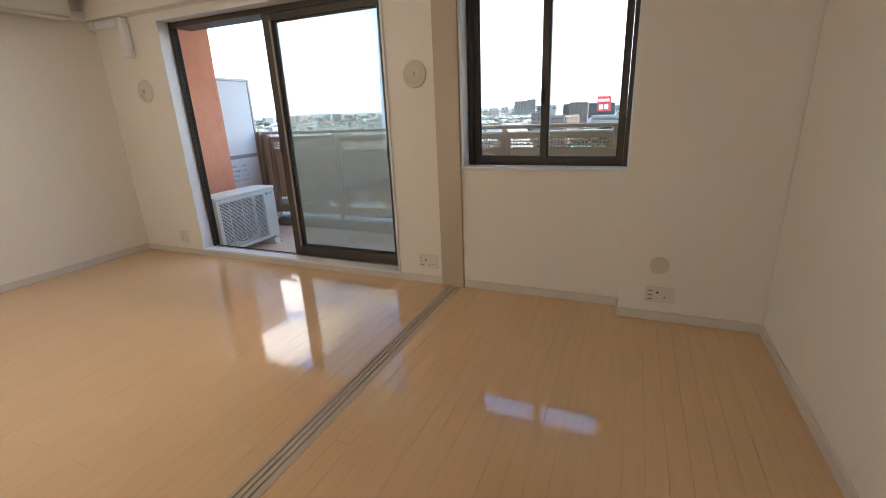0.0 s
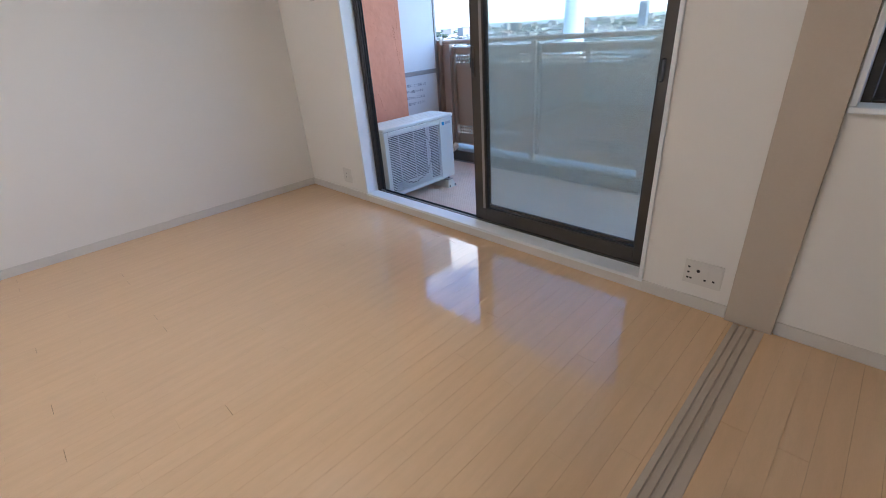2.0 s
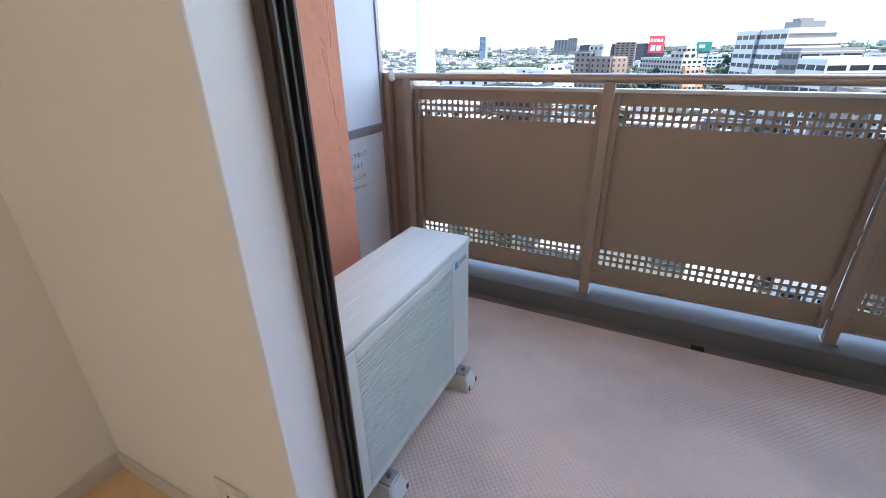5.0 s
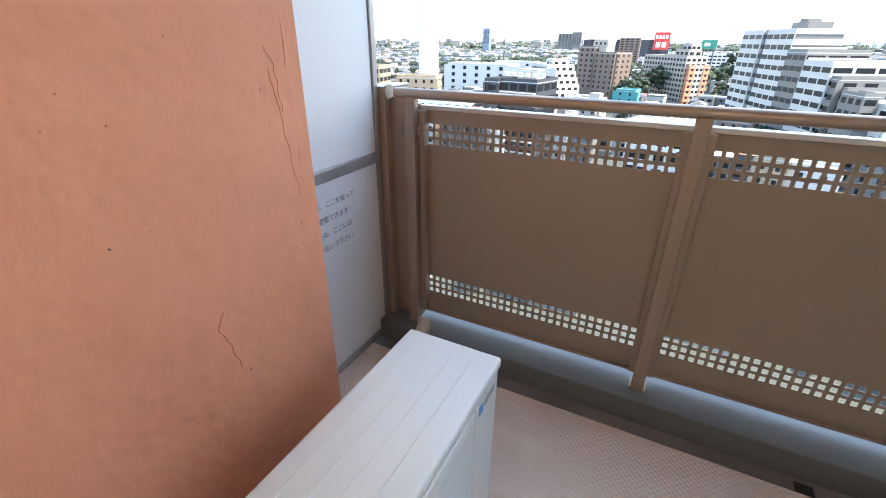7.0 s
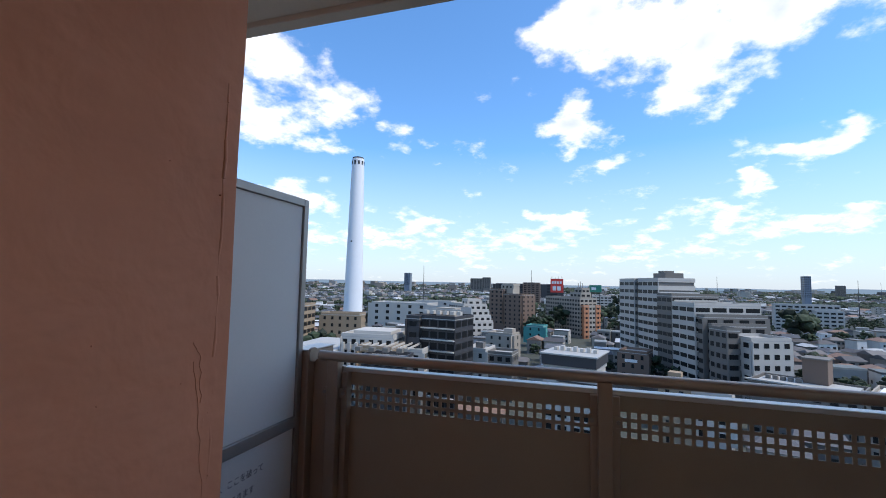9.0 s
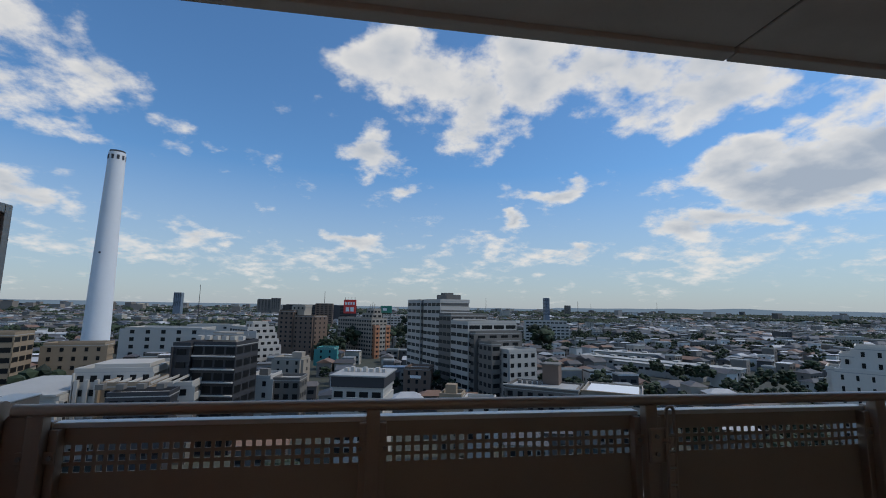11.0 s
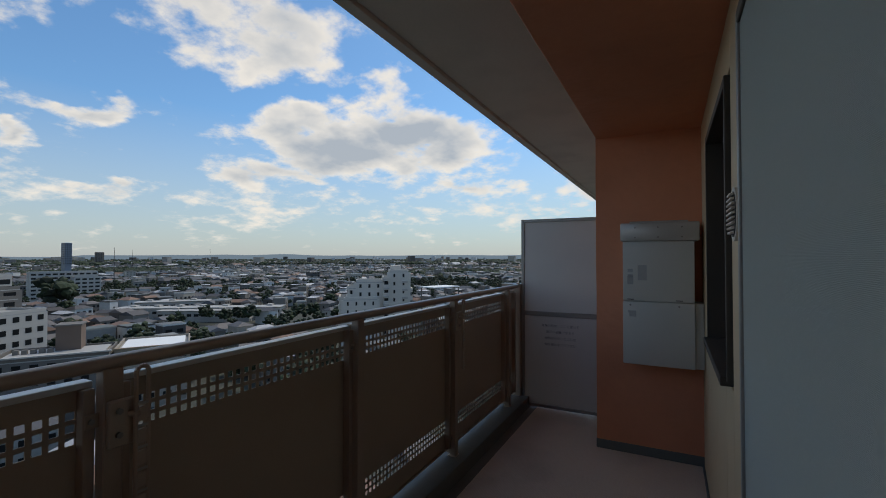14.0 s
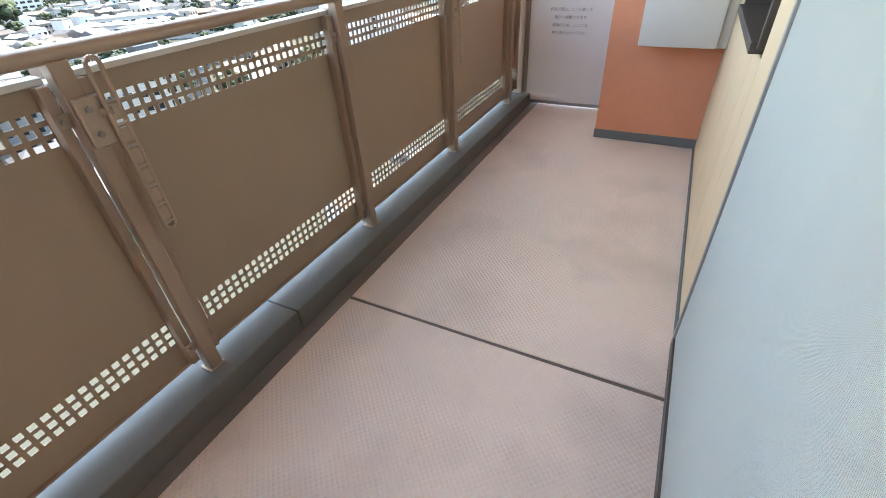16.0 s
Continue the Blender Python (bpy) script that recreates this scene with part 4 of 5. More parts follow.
for yy in (0.395, 0.985):
    ft = boxes([(AX0 - 0.03, AX1 + 0.075, yy - 0.055, yy + 0.055, ZB, AZ0 - 0.012)])
    for v in ft.verts:
        if v.co.z > ZB + 0.02:
            v.co.y = yy + (v.co.y - yy) * 0.6
            v.co.x = 0.59 + (v.co.x - 0.59) * 0.88
    bmesh.ops.bevel(ft, geom=ft.edges[:], offset=0.004, segments=2, affect="EDGES")
    f = part("foot", ft, M["ac"], ac, "ivory plastic mounting foot")
    part("foot_plate", boxes([(AX1 - 0.02, AX1 + 0.05, yy - 0.03, yy + 0.03, AZ0 - 0.0115, AZ0 - 0.002)], 0.002), M["stain"], f)
    part("nut", rod((AX1 + 0.025, yy, AZ0 - 0.002), (AX1 + 0.025, yy, AZ0 + 0.014), 0.010, 6), M["screw"], f)
    for s in (-0.035, 0.035):
        part("foot_slot", boxes([(AX1 + 0.0705, AX1 + 0.073, yy + s - 0.006, yy + s + 0.006, ZB + 0.006, ZB + 0.028)]), M["black"], f)
hs = thing("drain_hose", (0.30, 1.30, ZB), "beige drain hose end beside the outdoor unit", "hose")
part("hose", rod((0.30, 1.17, ZB + 0.03), (0.118, 1.735, -0.012), 0.026, 16), M["pebble"], hs, smooth=True)
part("sleeve", rod((0.128, 1.700, -0.016), (0.100, 1.800, 0.004), 0.036, 16), M["pebble"], hs, smooth=True)

# ---- water heater on the far pilaster ----
wh = thing("water_heater", (5.14, 0.56, 0.60), "ivory gas water heater with hood on the orange pilaster", "water heater")
HX0, HX1 = 5.020, 5.256
part("body_upper", boxes([(HX0, HX1, 0.325, 0.785, 1.068, 1.502)], 0.006, 2), M["heater"], wh, smooth=True)
part("body_lower", boxes([(HX0 + 0.002, HX1, 0.325, 0.787, 0.610, 1.064)], 0.006, 2), M["heater"], wh, smooth=True)
part("hood", boxes([(HX0 - 0.015, HX1, 0.292, 0.800, 1.503, 1.635)], 0.010, 2), M["heater_cover"], wh, "metal exhaust hood", smooth=True)
part("hood_cap", boxes([(HX0 + 0.03, HX1, 0.36, 0.74, 1.6355, 1.650)], 0.006, 2), M["heater_cover"], wh)
part("pipe_box", boxes([(HX0 + 0.05, HX1, YO + 0.001, 0.324, 0.605, 1.062)], 0.004), M["heater"], wh, "narrow pipe cover box")
for yy in (0.40, 0.55, 0.70):
    part("screw", rod((HX0 - 0.0152, yy, 1.60), (HX0 - 0.019, yy, 1.60), 0.006, 8), M["screw"], wh)
    part("screw", rod((HX0 - 0.0152, yy, 1.53), (HX0 - 0.019, yy, 1.53), 0.006, 8), M["screw"], wh)
for yy in (0.735, 0.42):
    part("clip", boxes([(HX0 - 0.003, HX0, yy - 0.022, yy + 0.022, 1.078, 1.084)]), M["black"], wh)
    part("screw", rod((HX0 + 0.002, yy, 1.04), (HX0 - 0.003, yy, 1.04), 0.007, 8), M["screw"], wh)
for yy, zz, w, h in ((0.735, 1.28, 0.035, 0.022), (0.735, 1.24, 0.035, 0.022), (0.735, 1.19, 0.04, 0.06), (0.655, 1.22, 0.06, 0.11), (0.725, 0.985, 0.055, 0.014), (0.72, 0.955, 0.045, 0.030)):
    part("label_bar", boxes([(HX0 - 0.0012, HX0 + 0.0015, yy - w / 2, yy + w / 2, zz, zz + h)]), M["grey_mark"], wh, "small unreadable rating label")

# the deck and all that stands on it lie a step lower than the room
for ob in scene.collection.all_objects:
    if ob.parent is None and ob.name.split(".")[0] in DECK:
        ob.location.z -= DROP

# ---- the town below ----
ZG = -33.0
M["ground"] = surf("town_ground", (0.055, 0.058, 0.045), 0.9, var=0.3, scale=0.02, grain=0.35, bump=0.0, dirt=0.7, dirt_col=(0.03, 0.045, 0.02))
M["h_wall"] = palette_mat("house_walls", [(0.30, 0.285, 0.26), (0.20, 0.175, 0.15), (0.62, 0.61, 0.58), (0.13, 0.11, 0.095), (0.24, 0.21, 0.18), (0.09, 0.085, 0.08), (0.40, 0.36, 0.30)])
M["h_roof"] = palette_mat("house_roofs", [(0.075, 0.075, 0.08), (0.13, 0.115, 0.105), (0.05, 0.055, 0.065), (0.20, 0.115, 0.075), (0.10, 0.105, 0.115), (0.42, 0.42, 0.42), (0.065, 0.06, 0.06)], 0.6)
M["h_flat"] = palette_mat("flat_roofs", [(0.22, 0.225, 0.22), (0.13, 0.135, 0.135), (0.60, 0.60, 0.60), (0.11, 0.125, 0.12)], 0.7)
M["h_win"] = surf("far_window", (0.014, 0.015, 0.016), 0.35, spec=0.2, var=0.1, bump=0.0, rand=0.1, island=True)
M["leaf"] = surf("tree_leaves", (0.030, 0.050, 0.018), 0.8, var=0.30, scale=0.25, grain=2.5, bump=0.6, dist=0.25, rand=0.35, island=True)
M["bark"] = surf("bark", (0.10, 0.075, 0.055), 0.9)
M["conc_white"] = surf("white_concrete", (0.46, 0.43, 0.385), 0.8, var=0.07, scale=0.15, grain=1.2, bump=0.0, dirt=0.15, dirt_col=(0.4, 0.4, 0.4))
M["conc_grey"] = surf("grey_tile", (0.155, 0.142, 0.125), 0.75, var=0.07, scale=0.15, grain=1.5, bump=0.0)
M["conc_dark"] = surf("dark_grey_cladding", (0.040, 0.039, 0.042), 0.6, var=0.08, scale=0.2, grain=1.5, bump=0.0)
M["conc_beige"] = surf("beige_tile", (0.34, 0.295, 0.24), 0.8, var=0.07, scale=0.2, grain=1.5, bump=0.0)
M["conc_cream"] = surf("cream_render", (0.62, 0.57, 0.50), 0.8, var=0.06, scale=0.2, grain=1.5, bump=0.0, dirt=0.15, dirt_col=(0.4, 0.36, 0.31))
M["conc_tan"] = surf("tan_render", (0.29, 0.215, 0.14), 0.8, var=0.08, scale=0.2, grain=1.5, bump=0.0)
M["brick"] = surf("brown_tile", (0.17, 0.115, 0.085), 0.8, var=0.08, scale=0.2, grain=2.0, bump=0.0)
M["rust"] = surf("orange_brown_tile", (0.46, 0.20, 0.10), 0.8, var=0.08, scale=0.2, grain=2.0, bump=0.0)
M["teal"] = surf("teal_netting", (0.06, 0.26, 0.24), 0.8, var=0.12, scale=0.5)
M["sign_red"] = surf("sign_red", (0.70, 0.05, 0.035), 0.5, var=0.05)
M["sign_green"] = surf("sign_green", (0.03, 0.22, 0.15), 0.5, var=0.05)
M["sign_white"] = surf("sign_white", (0.8, 0.8, 0.78), 0.5)
M["chimney"] = surf("chimney_paint", (0.74, 0.75, 0.76), 0.7, var=0.05, scale=0.08, grain=0.6, bump=0.0, dirt=0.12, dirt_col=(0.5, 0.5, 0.5))
M["roofdeck"] = surf("roof_membrane", (0.38, 0.37, 0.345), 0.6, var=0.12, scale=0.12, grain=1.0, bump=0.0, dirt=0.3, dirt_col=(0.25, 0.25, 0.25))
M["far_glass"] = surf("curtain_glass", (0.15, 0.19, 0.24), 0.3, var=0.1)

gb = bmesh.new()
bmesh.ops.create_grid(gb, x_segments=40, y_segments=40, size=7000)
for v in gb.verts:
    v.co.z = ZG
solid("ground", gb, M["ground"], "built-up ground of the town seen from above")

# keep-out circles for the houses: the larger buildings stand there
KEEP = [(34, 208, 15), (40, 192, 16), (46, 175, 17), (52, 160, 17), (58, 148, 14), (-10, 322, 30), (-54, 270, 24), (-46, 310, 22), (-37, 122, 18), (-115, 212, 26), (-66, 108, 24), (-130, 305, 40), (0, 112, 15), (46, 120, 13), (56, 114, 13), (64, 110, 13),
        (130, 104, 12), (140, 94, 12), (-32, 185, 9), (-25, 255, 14), (170, 440, 40), (68, 655, 26), (-69, 705, 26), (-108, 155, 26), (-27, 138, 16), (375, 905, 22), (-55, 112, 26), (20, 105, 10), (235, 128, 22), (14, 160, 10)]
for xa, ya, xb, yb in ((131, 270, 182, 196), (139, 246, 166, 203), (152, 290, 184, 263)):
    KEEP += [(xa + (xb - xa) * k / 7, ya + (yb - ya) * k / 7, 8) for k in range(8)]


def clear(x, y, r):
    return all((x - a) ** 2 + (y - b) ** 2 > (c + r) ** 2 for a, b, c in KEEP)


def green(x, y):
    """Where woods and gardens are."""
    return noise.noise(Vector((x * 0.0045, y * 0.0060, 3.7))) + 0.5 * noise.noise(Vector((x * 0.017, y * 0.017, 9.1))) + 0.10 * min(x, 900) / 900


class Town:
    def __init__(self):
        self.v, self.f, self.m = [], [], []

    def quad(self, pts, mat):
        i = len(self.v)
        self.v.extend(pts)
        self.f.append(tuple(range(i, i + len(pts))))
        self.m.append(mat)

    def house(self, x, y, w, d, h, yaw, roof, windows, z0=ZG):
        c, s = math.cos(yaw), math.sin(yaw)

        def P(a, b, z):
            return (x + a * c - b * s, y + a * s + b * c, z)

        hw, hd, z1 = w / 2, d / 2, z0 + h
        i = len(self.v)
        self.v.extend([P(a, b, z) for z in (z0, z1) for a, b in ((-hw, -hd), (hw, -hd), (hw, hd), (-hw, hd))])
        self.f += [(i, i + 1, i + 5, i + 4), (i + 1, i + 2, i + 6, i + 5), (i + 2, i + 3, i + 7, i + 6), (i + 3, i, i + 4, i + 7)]
        self.m += [0] * 4
        i = len(self.v)
        if roof > 0.2:
            o = 0.5
            self.v.extend([P(-hw - o, -hd - o, z1 - 0.1), P(hw + o, -hd - o, z1 - 0.1), P(hw + o, hd + o, z1 - 0.1), P(-hw - o, hd + o, z1 - 0.1), P(-hw * roof, 0, z1 + d * 0.22), P(hw * roof, 0, z1 + d * 0.22)])
            self.f += [(i, i + 1, i + 5, i + 4), (i + 2, i + 3, i + 4, i + 5), (i + 1, i + 2, i + 5), (i + 3, i, i + 4), (i, i + 3, i + 2, i + 1)]
            self.m += [1] * 5
        else:
            self.v.extend([P(a, b, z) for z in (z1 - 0.4, z1 + 0.25) for a, b in ((-hw - .15, -hd - .15), (hw + .15, -hd - .15), (hw + .15, hd + .15), (-hw - .15, hd + .15))])
            self.f += [(i, i + 1, i + 5, i + 4), (i + 1, i + 2, i + 6, i + 5), (i + 2, i + 3, i + 7, i + 6), (i + 3, i, i + 4, i + 7), (i + 4, i + 5, i + 6, i + 7)]
            self.m += [0, 0, 0, 0, 2]
        if windows:
            fl = max(1, int(h / 2.8))
            for k in range(fl):
                zb = z0 + 0.9 + k * 2.8
                n = max(2, int(w / 2.6))
                for q in range(n):
                    a = -hw + (q + 0.5) * w / n
                    ww = w / n * 0.28
                    self.quad([P(a - ww, -hd - 0.05, zb), P(a + ww, -hd - 0.05, zb), P(a + ww, -hd - 0.05, zb + 1.3), P(a - ww, -hd - 0.05, zb + 1.3)], 3)
                n = max(1, int(d / 3.4))
                for q in range(n):
                    b = -hd + (q + 0.5) * d / n
                    for sx in (-1, 1):
                        p = sx * (hw + 0.05)
                        self.quad([P(p, b - 0.5, zb), P(p, b + 0.5, zb), P(p, b + 0.5, zb + 1.2), P(p, b - 0.5, zb + 1.2)], 3)

    def make(self, name, label):
        me = bpy.data.meshes.new(name)
        me.from_pydata(self.v, [], self.f)
        for m in ("h_wall", "h_roof", "h_flat", "h_win"):
            me.materials.append(M[m])
        me.polygons.foreach_set("material_index", self.m)
        me.update()
        return tagged(new(name, me), label, "houses", kind="stuff")


rg = random.Random(11)
near_trees, far_trees = [], []
for name, r0, r1, cell, label in (("houses_near", 55, 560, 11.0, "dense low houses with dark roofs and pale walls"), ("houses_middle", 560, 1700, 18.0, "dense town of houses and small blocks"),
                                  ("houses_far", 1700, 4850, 44.0, "distant town reaching the horizon")):
    tw = Town()
    n = int(r1 / cell) + 1
    for i in range(-n, n + 1):
        for j in range(0, n + 1):
            x, y = (i + rg.uniform(-0.22, 0.22)) * cell, (j + rg.uniform(-0.22, 0.22)) * cell
            r = math.hypot(x, y)
            if not r0 <= r < r1 or y < 22 or x < -y * 1.55 - 40 or x > y * 4 + 60:
                continue
            if r < 560 and (i % 6 == 0 or j % 4 == 0):
                continue
            g = green(x, y)
            if g > (0.62 if 80 < x < 230 and 100 < y < 260 else 0.30 if r < 330 else 0.13) or rg.random() < (0.15 if r < 330 else 0.20):
                if r < 620:
                    if clear(x, y, 3):
                        near_trees.append((x, y, rg.uniform(2.4, 4.8)))
                elif rg.random() < 0.92:
                    far_trees.append((x, y, rg.uniform(4, 8) * (cell / 18) ** 0.8 * 0.85))
                continue
            sz = cell * rg.uniform(0.55, 0.80)
            if not clear(x, y, sz * 0.7):
                continue
            yaw = 0.32 * noise.noise(Vector((x * 0.006, y * 0.006, 1.0))) * 3 + rg.uniform(-0.05, 0.05) + (1.5708 if rg.random() < 0.4 else 0)
            flat = rg.random() < (0.26 if r < 560 else 0.42)
            h = rg.uniform(5.2, 7.4)
            if flat:
                h = rg.uniform(6, 10.5)
            if r >= 560 and rg.random() < 0.045:
                h, flat = rg.uniform(9, 15), True
            if r >= 1700 and rg.random() < 0.03:
                h, flat = rg.uniform(16, 36), True
            tw.house(x, y, sz * rg.uniform(0.9, 1.25), sz * rg.uniform(0.75, 1.0), h if r < 1700 else h * 1.15, yaw, 0 if flat else rg.choice((0.45, 0.95, 1.05)), r < 800)
    tw.make(name, label)


# ---- trees ----
def blob_base(sub):
    bm = bmesh.new()
    bmesh.ops.create_icosphere(bm, subdivisions=sub, radius=1.0)
    v, f = np.array([q.co[:] for q in bm.verts]), np.array([[q.index for q in p.verts] for p in bm.faces])
    bm.free()
    return v, f


BL1, BL2 = blob_base(1), blob_base(2)


def leafy(name, blobs, base, label, seed):
    """Many small uneven leaf clumps joined into one mesh."""
    r = np.random.RandomState(seed)
    bv, bf = base
    vs, fs = [], []
    for k, (x, y, z, sx, sz) in enumerate(blobs):
        d = 1 + r.uniform(-0.34, 0.34, (len(bv), 1))
        vs.append(bv * d * np.array([sx, sx, sz]) + np.array([x, y, z]))
        fs.append(bf + k * len(bv))
    me = bpy.data.meshes.new(name)
    me.from_pydata(np.concatenate(vs).tolist(), [], np.concatenate(fs).tolist())
    me.materials.append(M["leaf"])
    return tagged(new(name, me), label, "trees", kind="stuff")


def crown(x, y, r, z0, n):
    out = []
    for k in range(n):
        a, b, q = rg.uniform(0, 6.283), rg.uniform(-0.7, 1.0), rg.uniform(0.45, 0.95)
        cb = math.sqrt(max(0, 1 - b * b))
        s = r * rg.uniform(0.18, 0.32)
        out.append((x + r * q * cb * math.cos(a), y + r * q * cb * math.sin(a), z0 + r * 1.25 + b * r * 0.95 * q, s, s * 0.8))
    return out


for x, y, r in ((-93, 118, 7), (-86, 125, 6.5), (-100, 128, 7), (-80, 132, 6), (-75, 118, 5), (-90, 140, 7), (-84, 110, 5.5), (-104, 116, 6), (24, 172, 4.5), (17, 176, 3.5), (30, 166, 3.5), (-4, 330, 9), (-14, 320, 8), (6, 340, 9), (-22, 300, 6), (-30, 296, 6),
                (30, 395, 11), (46, 390, 13), (18, 380, 8), (118, 300, 10), (100, 320, 9)):
    near_trees.append((x, y, r))
blobs, trunks = [], []
for x, y, r in near_trees:
    blobs += crown(x, y, r, ZG + r * 0.35, 46 if math.hypot(x, y) < 330 else 24)
    trunks.append((x, y, r))
leafy("woods_near", blobs, BL1, "dark green broadleaf trees among the houses", 1)
tb = bmesh.new()
for x, y, r in trunks[:260]:
    rod((x, y, ZG), (x, y, ZG + r * 1.2), r * 0.09, 6, r * 0.05, bm=tb)
tagged(new("tree_trunks", mesh_of("tree_trunks", tb, M["bark"])), "brown trunks of the trees among the houses", "trees", kind="stuff")
blobs = []
for x, y, r in far_trees:
    for k in range(3):
        blobs.append((x + rg.uniform(-1, 1) * r, y + rg.uniform(-1, 1) * r, ZG + r * 0.7, r * rg.uniform(0.6, 1.0), r * rg.uniform(0.55, 0.85)))
leafy("woods_far", blobs, BL1, "dark wooded belts in the distance", 2)


# ---- larger buildings ----
def block(root, x0, x1, y0, y1, z1, wall, floors, faces, z0=ZG, fh=3.0, ww=0.62, wh=0.45, roof=True, band=None, balcony=False):
    """One wing of a building in the root's own axes: core, storey bands, windows, parapet, roof deck. faces: {side: bays}."""
    def add(name, dims, mat, label=""):
        o = new(name, mesh_of(name, boxes(dims), M[mat]))
        o.parent = root
        return tagged(o, label)

    body = add("wall", [(x0 + 0.25, x1 - 0.25, y0 + 0.25, y1 - 0.25, z0, z1 - 0.2)], wall)
    if roof:
        add("roof", [(x0, x1, y0, y1, z1 - 0.2, z1)], "roofdeck")
        for d in ((x0, x1, y0, y0 + 0.3, z1, z1 + 0.8), (x0, x1, y1 - 0.3, y1, z1, z1 + 0.8), (x0, x0 + 0.3, y0 + 0.3, y1 - 0.3, z1, z1 + 0.8), (x1 - 0.3, x1, y0 + 0.3, y1 - 0.3, z1, z1 + 0.8)):
            add("parapet", [d], band or wall)
    cache = {}
    for k in range(floors):
        zt = z1 - k * fh
        zb = zt - fh
        # storey band: solid part of the storey stands proud of the windows
        lo, hi = zb + fh * (0.30 + wh), zb + fh * 0.30 + fh
        hi = min(hi, z1 - 0.21)
        if hi - lo > 0.2 and zb > z0 - 3:
            add("storey_band", [(x0, x1, y0, y1, lo, hi)], band or wall)
        if zb < z0:
            break
        for side, bays in faces.items():
            a0, a1 = (x0, x1) if side in "sn" else (y0, y1)
            bw = (a1 - a0) / bays
            for q in range(bays):
                c = a0 + (q + 0.5) * bw
                key = (side, round(bw, 2))
                if key not in cache:
                    t = 0.16
                    dim = (-bw * ww / 2, bw * ww / 2, -t, t) if side in "sn" else (-t, t, -bw * ww / 2, bw * ww / 2)
                    cache[key] = mesh_of("window", boxes([(*dim, 0, fh * wh)]), M["h_win"])
                w = new("window", cache[key])
                w.parent = root
                w.location = {"s": (c, y0 + 0.12, zb + fh * 0.30), "n": (c, y1 - 0.12, zb + fh * 0.30), "w": (x0 + 0.12, c, zb + fh * 0.30), "e": (x1 - 0.12, c, zb + fh * 0.30)}[side]
                # pier between two windows
                if q < bays - 1 and (side, "p") not in cache:
                    pw = bw * (1 - ww) / 2
                    dim = (-pw, pw, -0.12, 0.12) if side in "sn" else (-0.12, 0.12, -pw, pw)
                    cache[(side, "p")] = mesh_of("pier", boxes([(*dim, 0, fh)]), M[band or wall])
            for q in range(bays + 1):
                if (side, "p") in cache and k == 0:
                    c = a0 + q * bw
                    c = min(max(c, a0 + 0.4), a1 - 0.4)
                    pw = bw * (1 - ww) / 2
                    dim = {"s": (c - pw, c + pw, y0 + 0.02, y0 + 0.26), "n": (c - pw, c + pw, y1 - 0.26, y1 - 0.02), "w": (x0 + 0.02, x0 + 0.26, c - pw, c + pw), "e": (x1 - 0.26, x1 - 0.02, c - pw, c + pw)}[side]
                    add("pier", [(*dim, max(z0, z1 - floors * fh), z1 - 0.2)], band or wall)
            if balcony and side == balcony:
                add("balcony_slab", [{"s": (x0, x1, y0 - 1.3, y0, zb, zb + 0.9), "w": (x0 - 1.3, x0, y0, y1, zb, zb + 0.9)}[side]], band or wall)
    return body


def building(name, x, y, yaw, label, category="building", group=""):
    e = new(name)
    e.location, e.rotation_euler = (x, y, 0), (0, 0, radians(yaw))
    e.empty_display_size = 2
    return tagged(e, label, category, group)


def extra(root, name, dims, mat, label=""):
    o = new(name, mesh_of(name, boxes([dims]), M[mat]))
    o.parent = root
    return tagged(o, label)


# grey stepped apartment block, its long side turned to the balcony
b = building("apartment_tower", 30, 215, -70.7, "grey stepped apartment tower of thirteen storeys", "apartment block")
block(b, 0, 14, -14, 0, 4.2, "conc_grey", 12, {"s": 3, "w": 3}, band="conc_white", ww=0.80)
block(b, 14.1, 17, -13, 0, 4.2, "conc_grey", 12, {"s": 1}, band="conc_grey", ww=0.4)
block(b, 17.1, 33, -14, 0, 4.2, "conc_grey", 12, {"s": 4}, band="conc_white", ww=0.84)
block(b, 33.1, 43, -14.6, 2, -1.4, "conc_grey", 10, {"s": 3, "e": 3}, band="conc_grey", ww=0.84)
block(b, 43.1, 56, -14.6, 7, -4.0, "conc_grey", 9, {"s": 3, "e": 4}, band="conc_white", ww=0.84)
block(b, 56.1, 60, -14, 6, -7.4, "conc_grey", 8, {"s": 1, "e": 4}, band="conc_grey", ww=0.6)
block(b, 60.1, 62, -13, 4, -9.9, "conc_grey", 7, {"s": 1, "e": 4}, band="conc_grey", ww=0.6)
block(b, 62.1, 74, -10, 1.5, -12.6, "conc_white", 6, {"e": 4, "s": 3}, band="conc_white", ww=0.5)
block(b, 62.1, 70, -14, -10.1, -10.4, "conc_grey", 7, {"e": 1, "s": 3}, band="conc_grey", ww=0.6)
extra(b, "penthouse", (20, 29, -9, -2, 4.4, 7.0), "conc_grey")
extra(b, "penthouse", (22, 26, -8, -4, 7.0, 7.9), "conc_grey")
for k in range(3):
    extra(b, "terrace_rail", (33.4 + 9.9 * k, 34.0 + 9.9 * k, -14, 1, (-0.6, -3.2, -6.6)[k], (-0.1, -2.7, -6.1)[k]), "conc_white")

